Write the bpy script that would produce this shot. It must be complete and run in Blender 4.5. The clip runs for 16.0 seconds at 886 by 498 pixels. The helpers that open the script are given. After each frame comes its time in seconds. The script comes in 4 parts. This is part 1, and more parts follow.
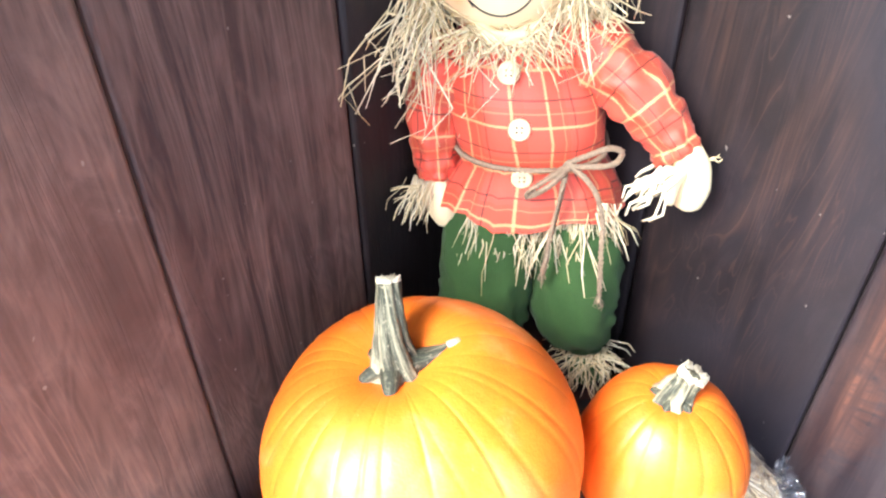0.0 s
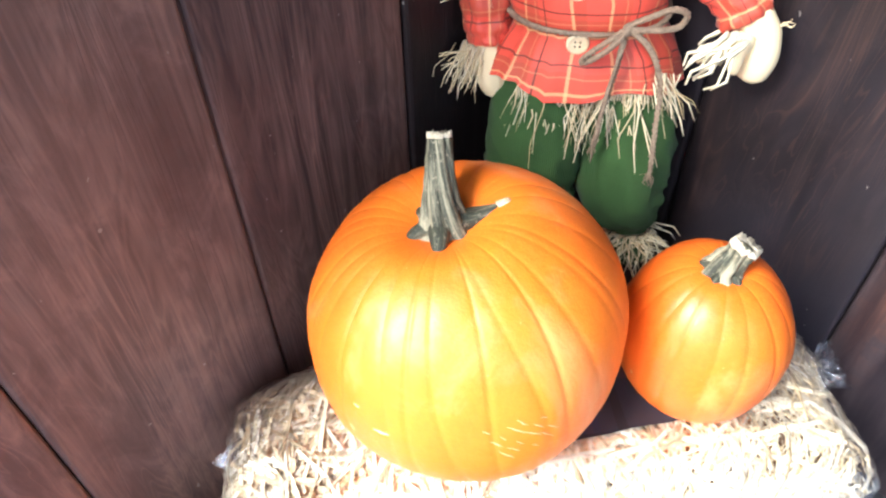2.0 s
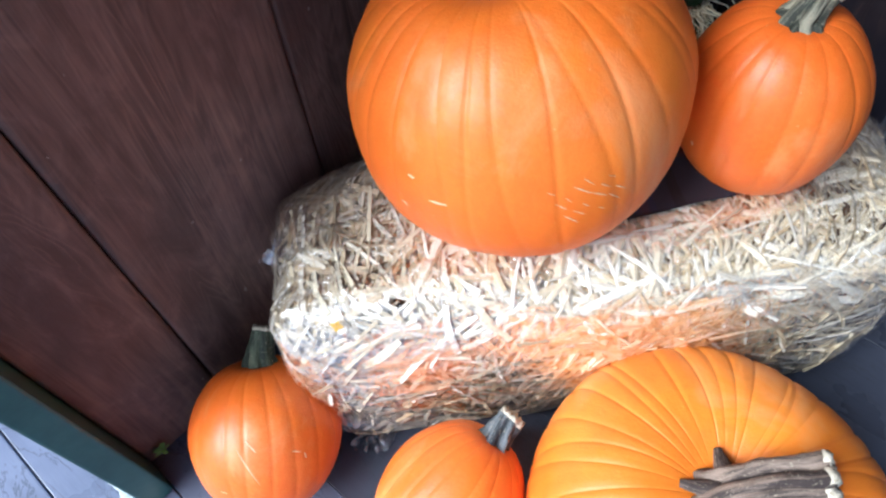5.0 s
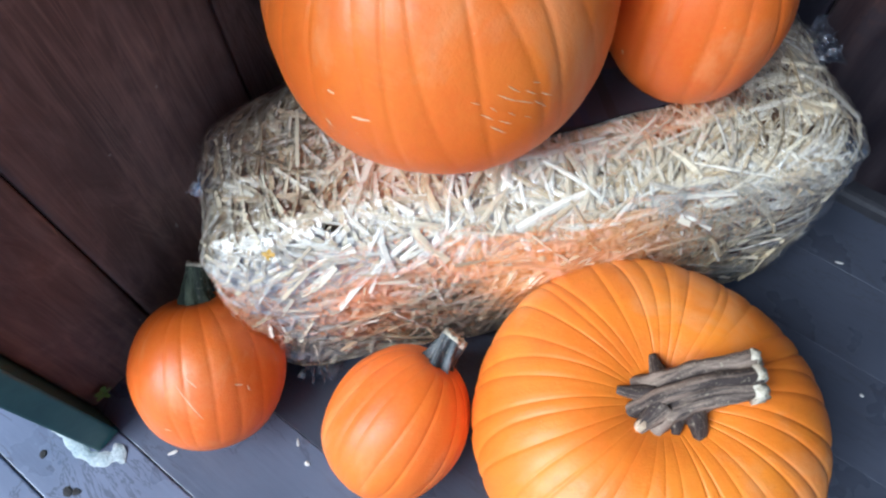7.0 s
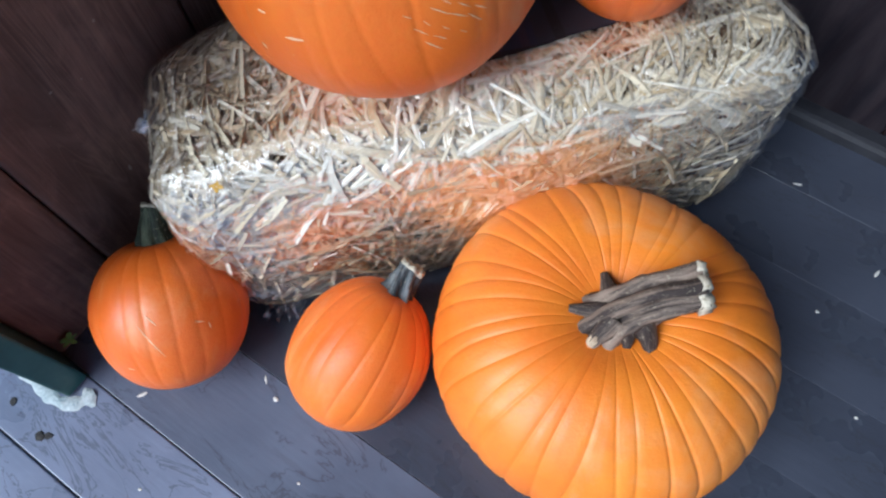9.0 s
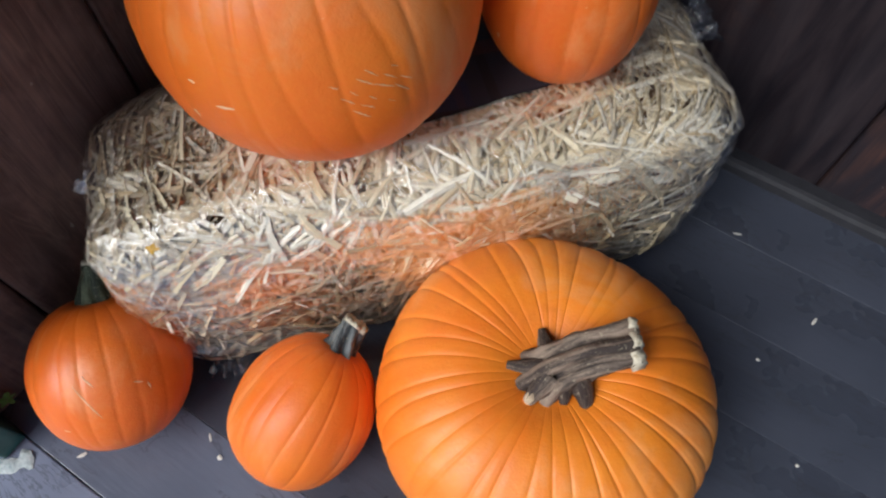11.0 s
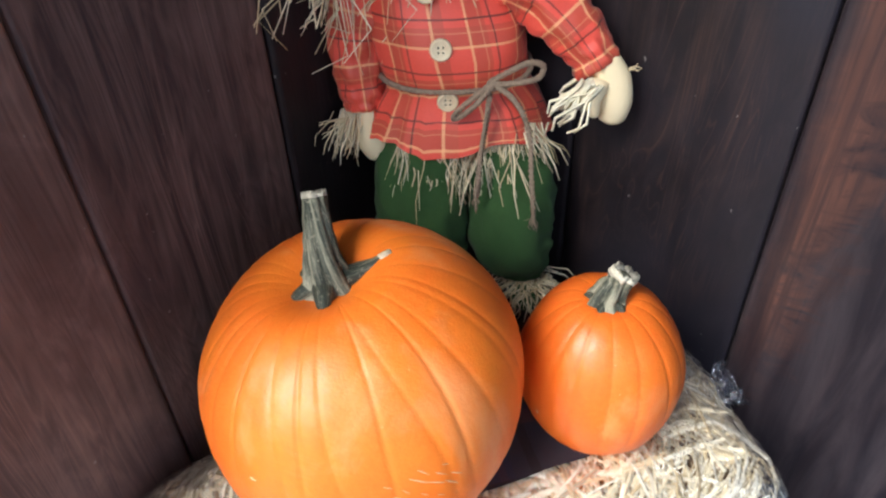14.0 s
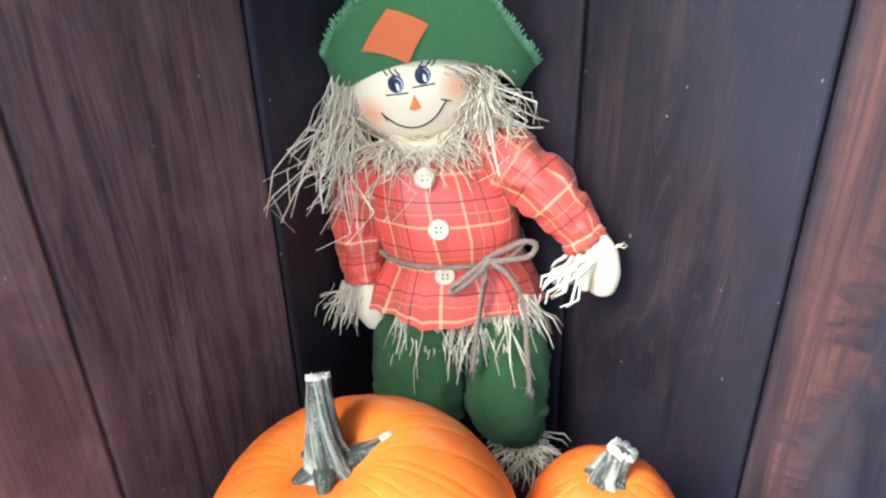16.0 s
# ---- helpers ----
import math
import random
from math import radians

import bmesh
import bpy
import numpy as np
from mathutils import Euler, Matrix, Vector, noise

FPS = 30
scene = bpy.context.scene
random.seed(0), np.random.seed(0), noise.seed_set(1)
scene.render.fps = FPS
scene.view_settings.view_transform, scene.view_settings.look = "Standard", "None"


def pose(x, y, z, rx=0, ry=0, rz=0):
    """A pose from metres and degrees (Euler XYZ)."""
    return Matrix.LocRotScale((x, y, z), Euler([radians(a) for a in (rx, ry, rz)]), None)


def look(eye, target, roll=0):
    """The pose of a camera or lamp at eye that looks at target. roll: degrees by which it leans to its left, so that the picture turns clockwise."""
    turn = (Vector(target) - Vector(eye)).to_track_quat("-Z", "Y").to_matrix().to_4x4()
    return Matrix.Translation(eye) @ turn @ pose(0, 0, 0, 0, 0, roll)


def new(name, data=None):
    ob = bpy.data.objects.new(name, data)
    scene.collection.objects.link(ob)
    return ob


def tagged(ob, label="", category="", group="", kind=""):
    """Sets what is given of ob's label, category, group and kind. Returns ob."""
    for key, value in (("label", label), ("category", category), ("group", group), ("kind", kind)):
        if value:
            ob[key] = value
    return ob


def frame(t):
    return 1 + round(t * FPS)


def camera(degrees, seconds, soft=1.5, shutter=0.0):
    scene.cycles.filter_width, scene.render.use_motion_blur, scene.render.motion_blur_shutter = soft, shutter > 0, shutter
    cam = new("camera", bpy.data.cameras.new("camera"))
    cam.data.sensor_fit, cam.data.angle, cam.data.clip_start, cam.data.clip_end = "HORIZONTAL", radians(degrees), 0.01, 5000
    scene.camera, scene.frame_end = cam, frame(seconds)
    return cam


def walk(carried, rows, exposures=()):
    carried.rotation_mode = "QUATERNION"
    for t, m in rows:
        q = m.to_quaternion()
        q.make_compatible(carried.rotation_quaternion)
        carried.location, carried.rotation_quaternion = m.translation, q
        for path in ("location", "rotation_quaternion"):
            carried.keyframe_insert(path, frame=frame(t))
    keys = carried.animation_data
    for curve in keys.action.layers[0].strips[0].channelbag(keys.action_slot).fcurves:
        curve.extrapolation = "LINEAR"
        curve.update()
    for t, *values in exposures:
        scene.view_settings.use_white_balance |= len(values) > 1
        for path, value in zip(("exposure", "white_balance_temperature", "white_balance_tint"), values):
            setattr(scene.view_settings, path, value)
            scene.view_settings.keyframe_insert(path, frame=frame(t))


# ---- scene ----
cam = camera(65.7, 16.0, soft=2.3)
PATH = [
    (0, (-0.004, 0.015, 0.98), (-1.029, 1.24, -0.224), -0.9),
    (0.5, (0.003, 0.005, 0.972), (-1.023, 1.183, -0.277), -0.9),
    (1, (-0.006, -0.008, 0.962), (-1.011, 1.131, -0.339), -0.3),
    (1.5, (-0.009, -0.011, 0.955), (-1.0, 1.074, -0.401), -0.6),
    (2, (-0.005, -0.012, 0.941), (-0.982, 1.023, -0.464), -1.3),
    (2.5, (-0.005, -0.009, 0.927), (-0.963, 0.969, -0.531), -2.9),
    (3, (-0.006, -0.013, 0.921), (-0.928, 0.916, -0.591), -3.2),
    (3.5, (-0.006, -0.028, 0.911), (-0.906, 0.862, -0.638), -3.3),
    (4, (-0.011, -0.041, 0.901), (-0.871, 0.805, -0.694), -3.9),
    (4.5, (-0.018, -0.051, 0.89), (-0.839, 0.735, -0.756), -5.5),
    (4.7, (-0.017, -0.061, 0.878), (-0.827, 0.714, -0.779), -5.8),
    (6.8, (0.002, -0.057, 0.849), (-0.596, 0.66, -0.92), -3.3),
    (7, (0.009, -0.055, 0.847), (-0.592, 0.666, -0.919), -3.4),
    (7.5, (0.02, -0.055, 0.844), (-0.567, 0.66, -0.93), -3.8),
    (8, (0.027, -0.059, 0.84), (-0.534, 0.634, -0.95), -4.1),
    (8.5, (0.036, -0.056, 0.838), (-0.489, 0.603, -0.976), -4.4),
    (8.7, (0.046, -0.059, 0.834), (-0.473, 0.589, -0.985), -4.6),
    (10.8, (0.073, -0.026, 0.848), (-0.389, 0.681, -0.964), -0.0),
    (11, (0.076, -0.024, 0.85), (-0.428, 0.745, -0.926), -0.2),
    (11.5, (0.066, -0.015, 0.861), (-0.531, 0.897, -0.815), 0.6),
    (12, (0.063, -0.011, 0.873), (-0.63, 0.998, -0.709), -0.1),
    (12.5, (0.061, -0.013, 0.882), (-0.706, 1.066, -0.617), -1.4),
    (13, (0.055, -0.009, 0.905), (-0.776, 1.121, -0.521), -2.4),
    (13.5, (0.045, -0.009, 0.916), (-0.832, 1.205, -0.409), -2.1),
    (14, (0.038, -0.003, 0.927), (-0.869, 1.279, -0.312), -2.1),
    (14.5, (0.035, -0.005, 0.936), (-0.888, 1.328, -0.235), -1.6),
    (15, (0.033, -0.003, 0.947), (-0.908, 1.384, -0.144), -2.0),
    (15.5, (0.028, -0.001, 0.956), (-0.941, 1.444, -0.031), -1.5),
    (16, (0.028, -0.006, 0.974), (-0.959, 1.476, 0.063), -1.4),
]
EXPOSURES = [(0, 2.95, 6150, 7), (1, 2.67, 6150, 7), (2, 2.3, 6050, 7), (3, 1.88, 5950, 7), (3.5, 1.7, 5800, 7), (4, 1.5, 5550, 7), (4.7, 1.05, 5350, 7), (6.8, 0.45, 5150, 4), (8.7, 0.2, 5200, 5), (10.8, -0.07, 5900, 7), (11.5, -0.16, 6050, 7), (12.5, 0.01, 6000, 7), (13, 0.32, 5850, 7), (14, 1.2, 5850, 5), (15, 1.8, 5500, 4), (16, 2.28, 5150, 4)]
walk(cam, [(t, look(eye, target, roll)) for t, eye, target, roll in PATH], EXPOSURES)

# ---- daylight: an open porch under a bright overcast sky ----
world = bpy.data.worlds.new("overcast_sky")
scene.world = world
world.use_nodes = True
wn = world.node_tree
sky = wn.nodes.new("ShaderNodeTexSky")
sky.sky_type = "NISHITA"
sky.sun_disc = False
sky.sun_elevation, sky.sun_rotation = radians(43), radians(199)
sky.dust_density = 4.0
wn.links.new(sky.outputs[0], wn.nodes["Background"].inputs[0])
wn.nodes["Background"].inputs[1].default_value = 0.13
sun_data = bpy.data.lights.new("sun", "SUN")
sun_data.energy, sun_data.angle, sun_data.color = 2.5, radians(36), (1.0, 0.985, 0.96)
sun = new("sun", sun_data)
sun.matrix_world = look((-0.80, -1.6, 2.35), (-0.1, 0.4, 0.3))


# ---- material helpers ----
class Mat:
    def __init__(self, name):
        self.m = bpy.data.materials.new(name)
        self.m.use_nodes = True
        self.t = self.m.node_tree
        self.b = self.t.nodes["Principled BSDF"]

    def n(self, kind, operation="", blend_type=""):
        node = self.t.nodes.new("ShaderNode" + kind)
        if operation:
            node.operation = operation
        if blend_type:
            node.data_type, node.blend_type = "RGBA", blend_type
        return node

    def put(self, socket, value):
        if hasattr(value, "links"):
            self.t.links.new(value, socket)
        else:
            socket.default_value = value

    def set(self, name, value):
        self.put(self.b.inputs[name], value)

    def math(self, op, a, b=0.0, c=0.0):
        node = self.n("Math", operation=op)
        for i, v in enumerate((a, b, c)):
            self.put(node.inputs[i], v)
        return node.outputs[0]

    def coords(self, scale=(1, 1, 1), which="Object", shuffle=False):
        out = self.n("TexCoord").outputs[which]
        if shuffle:
            add = self.n("VectorMath", operation="ADD")
            mul = self.n("VectorMath", operation="SCALE")
            info = self.n("ObjectInfo").outputs["Random"]
            comb = self.n("CombineXYZ")
            for i in range(3):
                self.put(comb.inputs[i], self.math("MULTIPLY", info, 7.0 + 9 * i))
            self.put(mul.inputs[0], comb.outputs[0])
            mul.inputs["Scale"].default_value = 1.0
            self.put(add.inputs[0], out)
            self.put(add.inputs[1], mul.outputs[0])
            out = add.outputs[0]
        mp = self.n("Mapping")
        self.put(mp.inputs["Vector"], out)
        mp.inputs["Scale"].default_value = scale
        return mp.outputs[0]

    def noise(self, vec, scale, detail=4, rough=0.55, distort=0.0):
        node = self.n("TexNoise")
        self.put(node.inputs["Vector"], vec)
        for k, v in (("Scale", scale), ("Detail", detail), ("Roughness", rough), ("Distortion", distort)):
            node.inputs[k].default_value = v
        return node.outputs["Fac"]

    def ramp(self, fac, stops):
        node = self.n("ValToRGB")
        el = node.color_ramp.elements
        while len(el) < len(stops):
            el.new(0.5)
        for e, (p, c) in zip(el, stops):
            e.position = p
            e.color = (*c, 1) if isinstance(c, tuple) else (c, c, c, 1)
        self.put(node.inputs[0], fac)
        return node.outputs[0]

    def mix(self, fac, a, b, mode="MIX"):
        node = self.n("Mix", blend_type=mode)
        self.put(node.inputs[0], fac)
        for sock, v in ((node.inputs[6], a), (node.inputs[7], b)):
            self.put(sock, (*v, 1) if isinstance(v, tuple) else v)
        return node.outputs[2]

    def bump(self, height, strength=0.3, distance=0.002):
        node = self.n("Bump")
        node.inputs["Strength"].default_value = strength
        node.inputs["Distance"].default_value = distance
        self.put(node.inputs["Height"], height)
        self.put(self.b.inputs["Normal"], node.outputs[0])


def wood(name, dark, mid, worn, amount, rough=0.5, patch=3.0, blue=0.8):
    """Stained board: grain along z, large uneven stain, worn streaks down to barer wood."""
    m = Mat(name)
    grain = m.noise(m.coords((1, 1, 0.045), shuffle=True), 75, 8, 0.65, 0.6)
    rings = m.noise(m.coords((1, 1, 0.1), shuffle=True), 16, 3, 0.5, 1.4)
    lines = m.math("SINE", m.math("MULTIPLY", rings, 95.0))
    blotch = m.noise(m.coords((1, 1, 0.5), shuffle=True), 7, 4, 0.6)
    base = m.mix(m.ramp(blotch, [(0.3, 0.0), (0.7, 1.0)]), dark, mid)
    base = m.mix(m.math("MULTIPLY", m.ramp(grain, [(0.3, 1.0), (0.6, 0.0)]), 0.14), base, tuple(c * 0.45 for c in dark))
    cloud = m.noise(m.coords((1, 1, 0.45), shuffle=True), 26, 5, 0.65, 0.8)
    base = m.mix(m.ramp(cloud, [(0.42, 0.5), (0.62, 0.0)]), base, tuple(c * 0.55 for c in dark))
    base = m.mix(m.ramp(cloud, [(0.55, 0.0), (0.75, 0.4)]), base, tuple(c * 1.5 for c in mid))
    area = m.ramp(m.noise(m.coords((1, 1, 0.28), shuffle=True), patch * 3, 3, 0.6, 0.4), [(0.62 - amount, 0.0), (0.80 - amount, 1.0)])
    fine = m.ramp(m.math("ADD", m.math("MULTIPLY", lines, 0.05), grain), [(0.38, 0.0), (0.76, 0.5)])
    mask = m.math("MULTIPLY", area, fine)
    cool = m.ramp(m.noise(m.coords((1, 1, 0.6), shuffle=True), 3.5, 3, 0.6), [(0.45, 0.0), (0.68, blue)])
    base = m.mix(cool, base, (0.021, 0.019, 0.027))
    thin = m.math("MULTIPLY", m.ramp(lines, [(0.80, 0.0), (1.0, 1.0)]), m.ramp(m.noise(m.coords((1, 1, 0.4), shuffle=True), 9, 2, 0.5), [(0.50, 0.0), (0.66, 0.24)]))
    base = m.mix(thin, base, tuple(c * 0.8 for c in worn))
    base = m.mix(mask, base, worn)
    speck = m.ramp(m.noise(m.coords((1, 1, 0.7), shuffle=True), 150, 0, 0.5), [(0.872, 0.0), (0.885, 0.35)])
    m.set("Base Color", m.mix(speck, base, (0.45, 0.40, 0.36)))
    m.set("Specular IOR Level", 0.28)
    m.set("Roughness", m.ramp(grain, [(0.2, rough - 0.1), (0.8, rough + 0.15)]))
    m.bump(m.math("ADD", grain, m.math("MULTIPLY", lines, 0.16)), 0.24, 0.002)
    return m.m


def mottled(name, a, b, scale=20, rough=0.6, bump=0.2, dist=0.001, stretch=(1, 1, 1), metal=0.0, fine=4.0):
    m = Mat(name)
    n1 = m.noise(m.coords(stretch), scale, 5, 0.6)
    n2 = m.noise(m.coords(stretch), scale * fine, 4, 0.6)
    m.set("Base Color", m.mix(m.ramp(m.math("ADD", m.math("MULTIPLY", n1, 0.7), m.math("MULTIPLY", n2, 0.3)), [(0.35, 0.0), (0.65, 1.0)]), a, b))
    m.set("Roughness", rough)
    m.set("Metallic", metal)
    m.bump(n2, bump, dist)
    return m.m


def pumpkin_skin(name, deep, light, rough=0.43):
    m = Mat(name)
    big = m.noise(m.coords((1, 1, 0.6)), 9, 4, 0.55)
    fine = m.noise(m.coords(), 160, 4, 0.6)
    pores = m.noise(m.coords(), 420, 2, 0.5)
    dents = m.noise(m.coords(), 55, 3, 0.5)
    col = m.mix(m.ramp(big, [(0.3, 0.0), (0.72, 1.0)]), deep, light)
    col = m.mix(m.math("MULTIPLY", m.ramp(fine, [(0.4, 0.0), (0.75, 1.0)]), 0.12), col, (0.86, 0.38, 0.07))
    scuff = m.math("MULTIPLY", m.ramp(m.noise(m.coords((1, 1, 0.6)), 10, 5, 0.65, 0.6), [(0.55, 0.0), (0.70, 1.0)]), 0.40)
    col = m.mix(scuff, col, (0.80, 0.40, 0.17))
    fleck = m.ramp(m.noise(m.coords(), 240, 1, 0.5), [(0.78, 0.0), (0.83, 0.3)])
    col = m.mix(fleck, col, (0.82, 0.50, 0.26))
    dull = m.ramp(m.noise(m.coords((1, 1, 0.35)), 30, 4, 0.6, 0.3), [(0.55, 0.0), (0.8, 0.35)])
    col = m.mix(dull, col, tuple(c * 0.7 for c in deep))
    m.set("Base Color", col)
    m.set("Roughness", m.ramp(fine, [(0.3, rough), (0.8, rough + 0.2)]))
    m.set("Subsurface Weight", 0.06)
    m.set("Subsurface Radius", (0.01, 0.004, 0.001))
    m.set("Coat Weight", 0.12)
    m.set("Coat Roughness", 0.32)
    m.bump(m.math("ADD", m.math("MULTIPLY", dents, 2.6), m.math("ADD", pores, m.math("MULTIPLY", fine, 0.8))), 0.22, 0.0012)
    return m.m


def stem_bark(name, dark, pale):
    m = Mat(name)
    n1 = m.noise(m.coords((1, 0.10, 1), "UV"), 140, 6, 0.7, 0.3)
    n2 = m.noise(m.coords(), 300, 3, 0.6)
    n3 = m.noise(m.coords((1, 0.3, 1), "UV"), 45, 4, 0.6, 0.5)
    n1 = m.math("MULTIPLY_ADD", n3, 0.5, m.math("MULTIPLY", n1, 0.5))
    col = m.mix(m.ramp(n1, [(0.465, 0.0), (0.585, 1.0)]), dark, pale)
    col = m.mix(m.ramp(n2, [(0.6, 0.0), (0.8, 1.0)]), col, (0.42, 0.37, 0.26))
    m.set("Base Color", col)
    m.set("Roughness", 0.72)
    m.bump(m.math("ADD", n1, n2), 0.5, 0.003)
    return m.m


def straw_fibre(name, a, b, c, rough=0.42, film=0.0):
    """Each stalk its own tone."""
    m = Mat(name)
    rnd = m.n("NewGeometry").outputs["Random Per Island"]
    col = m.ramp(rnd, [(0.0, a), (0.45, b), (0.8, c), (1.0, tuple(x * 0.6 for x in a))])
    streak = m.noise(m.coords(), 240, 3, 0.6)
    m.set("Base Color", m.mix(m.math("MULTIPLY", streak, 0.16), col, (0.40, 0.27, 0.13)))
    m.set("Roughness", rough)
    m.set("Coat Weight", film)
    m.set("Coat Roughness", 0.10)
    return m.m


def plaid_cloth(name, ground, band, lines, thin, period, lw=0.09):
    """Woven check in the mesh's own UV, metres."""
    m = Mat(name)
    uv = m.n("SeparateXYZ")
    m.put(uv.inputs[0], m.n("TexCoord").outputs["UV"])
    weave = m.noise(m.coords(), 500, 3, 0.6)
    col = m.mix(weave, ground, tuple(min(1, c * 1.25) for c in ground))

    def stripe(axis, off, width):
        f = m.math("FRACT", m.math("ADD", m.math("DIVIDE", uv.outputs[axis], period), off))
        return m.math("LESS_THAN", f, width)
    for axis in (0, 1):
        col = m.mix(m.math("MULTIPLY", stripe(axis, 0.0, 0.33), 0.5), col, band)
    for axis in (0, 1):
        col = m.mix(m.math("MULTIPLY", stripe(axis, 0.55, lw * 0.62), 0.85), col, thin)
        col = m.mix(m.math("MULTIPLY", stripe(axis, 0.05, lw), 0.62), col, lines)
        col = m.mix(m.math("MULTIPLY", stripe(axis, 0.78, lw * 0.5), 0.25), col, lines)
    m.set("Base Color", col)
    m.set("Roughness", 0.52)
    m.set("Sheen Weight", 0.1)
    m.bump(weave, 0.3, 0.0008)
    return m.m


def plastic_film(name, tint, amount=0.5):
    """Thin clear stretch film: see-through, with a wrinkled gloss."""
    m = Mat(name)
    m.t.nodes.remove(m.b)
    clear = m.n("BsdfTransparent")
    clear.inputs[0].default_value = (*tint, 1)
    gloss = m.n("BsdfGlossy")
    gloss.inputs["Roughness"].default_value = 0.12
    gloss.inputs["Color"].default_value = (0.97, 0.97, 0.97, 1)
    crinkle = m.noise(m.coords((1, 1, 0.6)), 62, 5, 0.6, 1.4)
    bump = m.n("Bump")
    bump.inputs["Strength"].default_value = 0.5
    bump.inputs["Distance"].default_value = 0.007
    m.put(bump.inputs["Height"], crinkle)
    m.put(gloss.inputs["Normal"], bump.outputs[0])
    fres = m.n("Fresnel")
    fres.inputs["IOR"].default_value = 1.45
    m.put(fres.inputs["Normal"], bump.outputs[0])
    fac = m.math("MINIMUM", m.math("MULTIPLY_ADD", fres.outputs[0], 1.0, amount), 0.55)
    mixer = m.n("MixShader")
    m.put(mixer.inputs[0], fac)
    m.put(mixer.inputs[1], clear.outputs[0])
    m.put(mixer.inputs[2], gloss.outputs[0])
    m.put(m.t.nodes["Material Output"].inputs["Surface"], mixer.outputs[0])
    return m.m


def half_bare(name):
    """Board worn to red-brown wood along one edge, with ragged remains of blue-black paint on the rest."""
    m = Mat(name)
    grain = m.noise(m.coords((1, 1, 0.04)), 85, 8, 0.65, 0.5)
    streak = m.noise(m.coords((1, 1, 0.06)), 26, 4, 0.6, 0.8)
    bare = m.mix(m.ramp(streak, [(0.34, 0.0), (0.68, 1.0)]), (0.030, 0.014, 0.013), (0.130, 0.054, 0.035))
    bare = m.mix(m.ramp(grain, [(0.36, 0.8), (0.56, 0.0)]), bare, (0.018, 0.011, 0.013))
    paint = m.mix(m.ramp(m.noise(m.coords((1, 1, 0.16)), 22, 5, 0.65, 0.8), [(0.38, 0.0), (0.66, 1.0)]), (0.007, 0.006, 0.010), (0.036, 0.028, 0.032))
    at = m.n("SeparateXYZ")
    m.put(at.inputs[0], m.n("TexCoord").outputs["Object"])
    edge = m.math("MULTIPLY_ADD", m.math("ADD", at.outputs[2], 0.6), 0.12, -0.040)
    ragged = m.math("MULTIPLY", m.math("SUBTRACT", m.noise(m.coords((0.7, 1, 1.6)), 17, 4, 0.55, 1.6), 0.5), 0.19)
    side = m.math("ADD", m.math("SUBTRACT", at.outputs[0], edge), m.math("MULTIPLY_ADD", m.math("ADD", grain, streak), 0.12, m.math("SUBTRACT", ragged, 0.12)))
    cover = m.ramp(m.math("MULTIPLY_ADD", side, 5.0, 0.5), [(0.36, 0.0), (0.62, 0.94)])
    corner = m.ramp(m.math("MULTIPLY_ADD", m.math("ADD", at.outputs[0], m.math("MULTIPLY", ragged, 0.12)), 5.0, 1.05), [(0.45, 0.9), (0.56, 0.0)])
    low = m.ramp(m.math("MULTIPLY_ADD", at.outputs[2], 1.0, 1.4), [(0.42, 0.85), (0.58, 0.0)])
    col = m.mix(m.math("MAXIMUM", m.math("MAXIMUM", cover, corner), low), bare, paint)
    m.set("Base Color", col)
    m.set("Specular IOR Level", 0.3)
    m.set("Roughness", m.ramp(grain, [(0.2, 0.40), (0.8, 0.62)]))
    m.bump(m.math("ADD", grain, streak), 0.3, 0.002)
    return m.m


# Left-wall tones hold the light's falloff: brightest in front, shaded at the corner.
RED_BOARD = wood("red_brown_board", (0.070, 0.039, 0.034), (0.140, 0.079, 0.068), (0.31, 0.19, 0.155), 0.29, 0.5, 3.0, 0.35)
LIT_BOARD = wood("lit_red_board", (0.114, 0.067, 0.057), (0.202, 0.120, 0.100), (0.34, 0.205, 0.16), 0.28, 0.5, 3.0, 0.3)
SHADED_BOARD = wood("shaded_corner_board", (0.013, 0.009, 0.010), (0.025, 0.016, 0.017), (0.09, 0.05, 0.04), 0.08, 0.5)
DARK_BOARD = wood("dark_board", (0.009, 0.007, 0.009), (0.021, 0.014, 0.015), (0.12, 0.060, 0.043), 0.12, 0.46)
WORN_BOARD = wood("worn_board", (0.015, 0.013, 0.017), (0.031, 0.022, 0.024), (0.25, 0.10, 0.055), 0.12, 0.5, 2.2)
BARE_BOARD = half_bare("half_bare_board")
BACKING = mottled("black_backing", (0.012, 0.010, 0.010), (0.02, 0.016, 0.015), 30, 0.8)
GREEN_PAINT = mottled("dark_green_paint", (0.016, 0.085, 0.076), (0.032, 0.125, 0.112), 14, 0.38, 0.25)
FOAM = mottled("white_filler", (0.28, 0.34, 0.36), (0.58, 0.62, 0.61), 60, 0.8, 0.6, 0.003)
GREY_BASE = mottled("grey_base_paint", (0.018, 0.018, 0.022), (0.032, 0.032, 0.038), 18, 0.5, 0.2)
SKIN_DEEP = pumpkin_skin("orange_rind_deep", (0.74, 0.128, 0.007), (0.83, 0.200, 0.011))
SKIN_RED = pumpkin_skin("orange_rind_reddish", (0.70, 0.108, 0.007), (0.79, 0.165, 0.010), 0.37)
SKIN_GOLD = pumpkin_skin("orange_rind_golden", (0.78, 0.172, 0.009), (0.86, 0.272, 0.014), 0.42)
BARK = stem_bark("grey_green_stem", (0.024, 0.028, 0.017), (0.27, 0.255, 0.175))
BARK_BROWN = stem_bark("brown_stem", (0.030, 0.019, 0.015), (0.27, 0.205, 0.155))
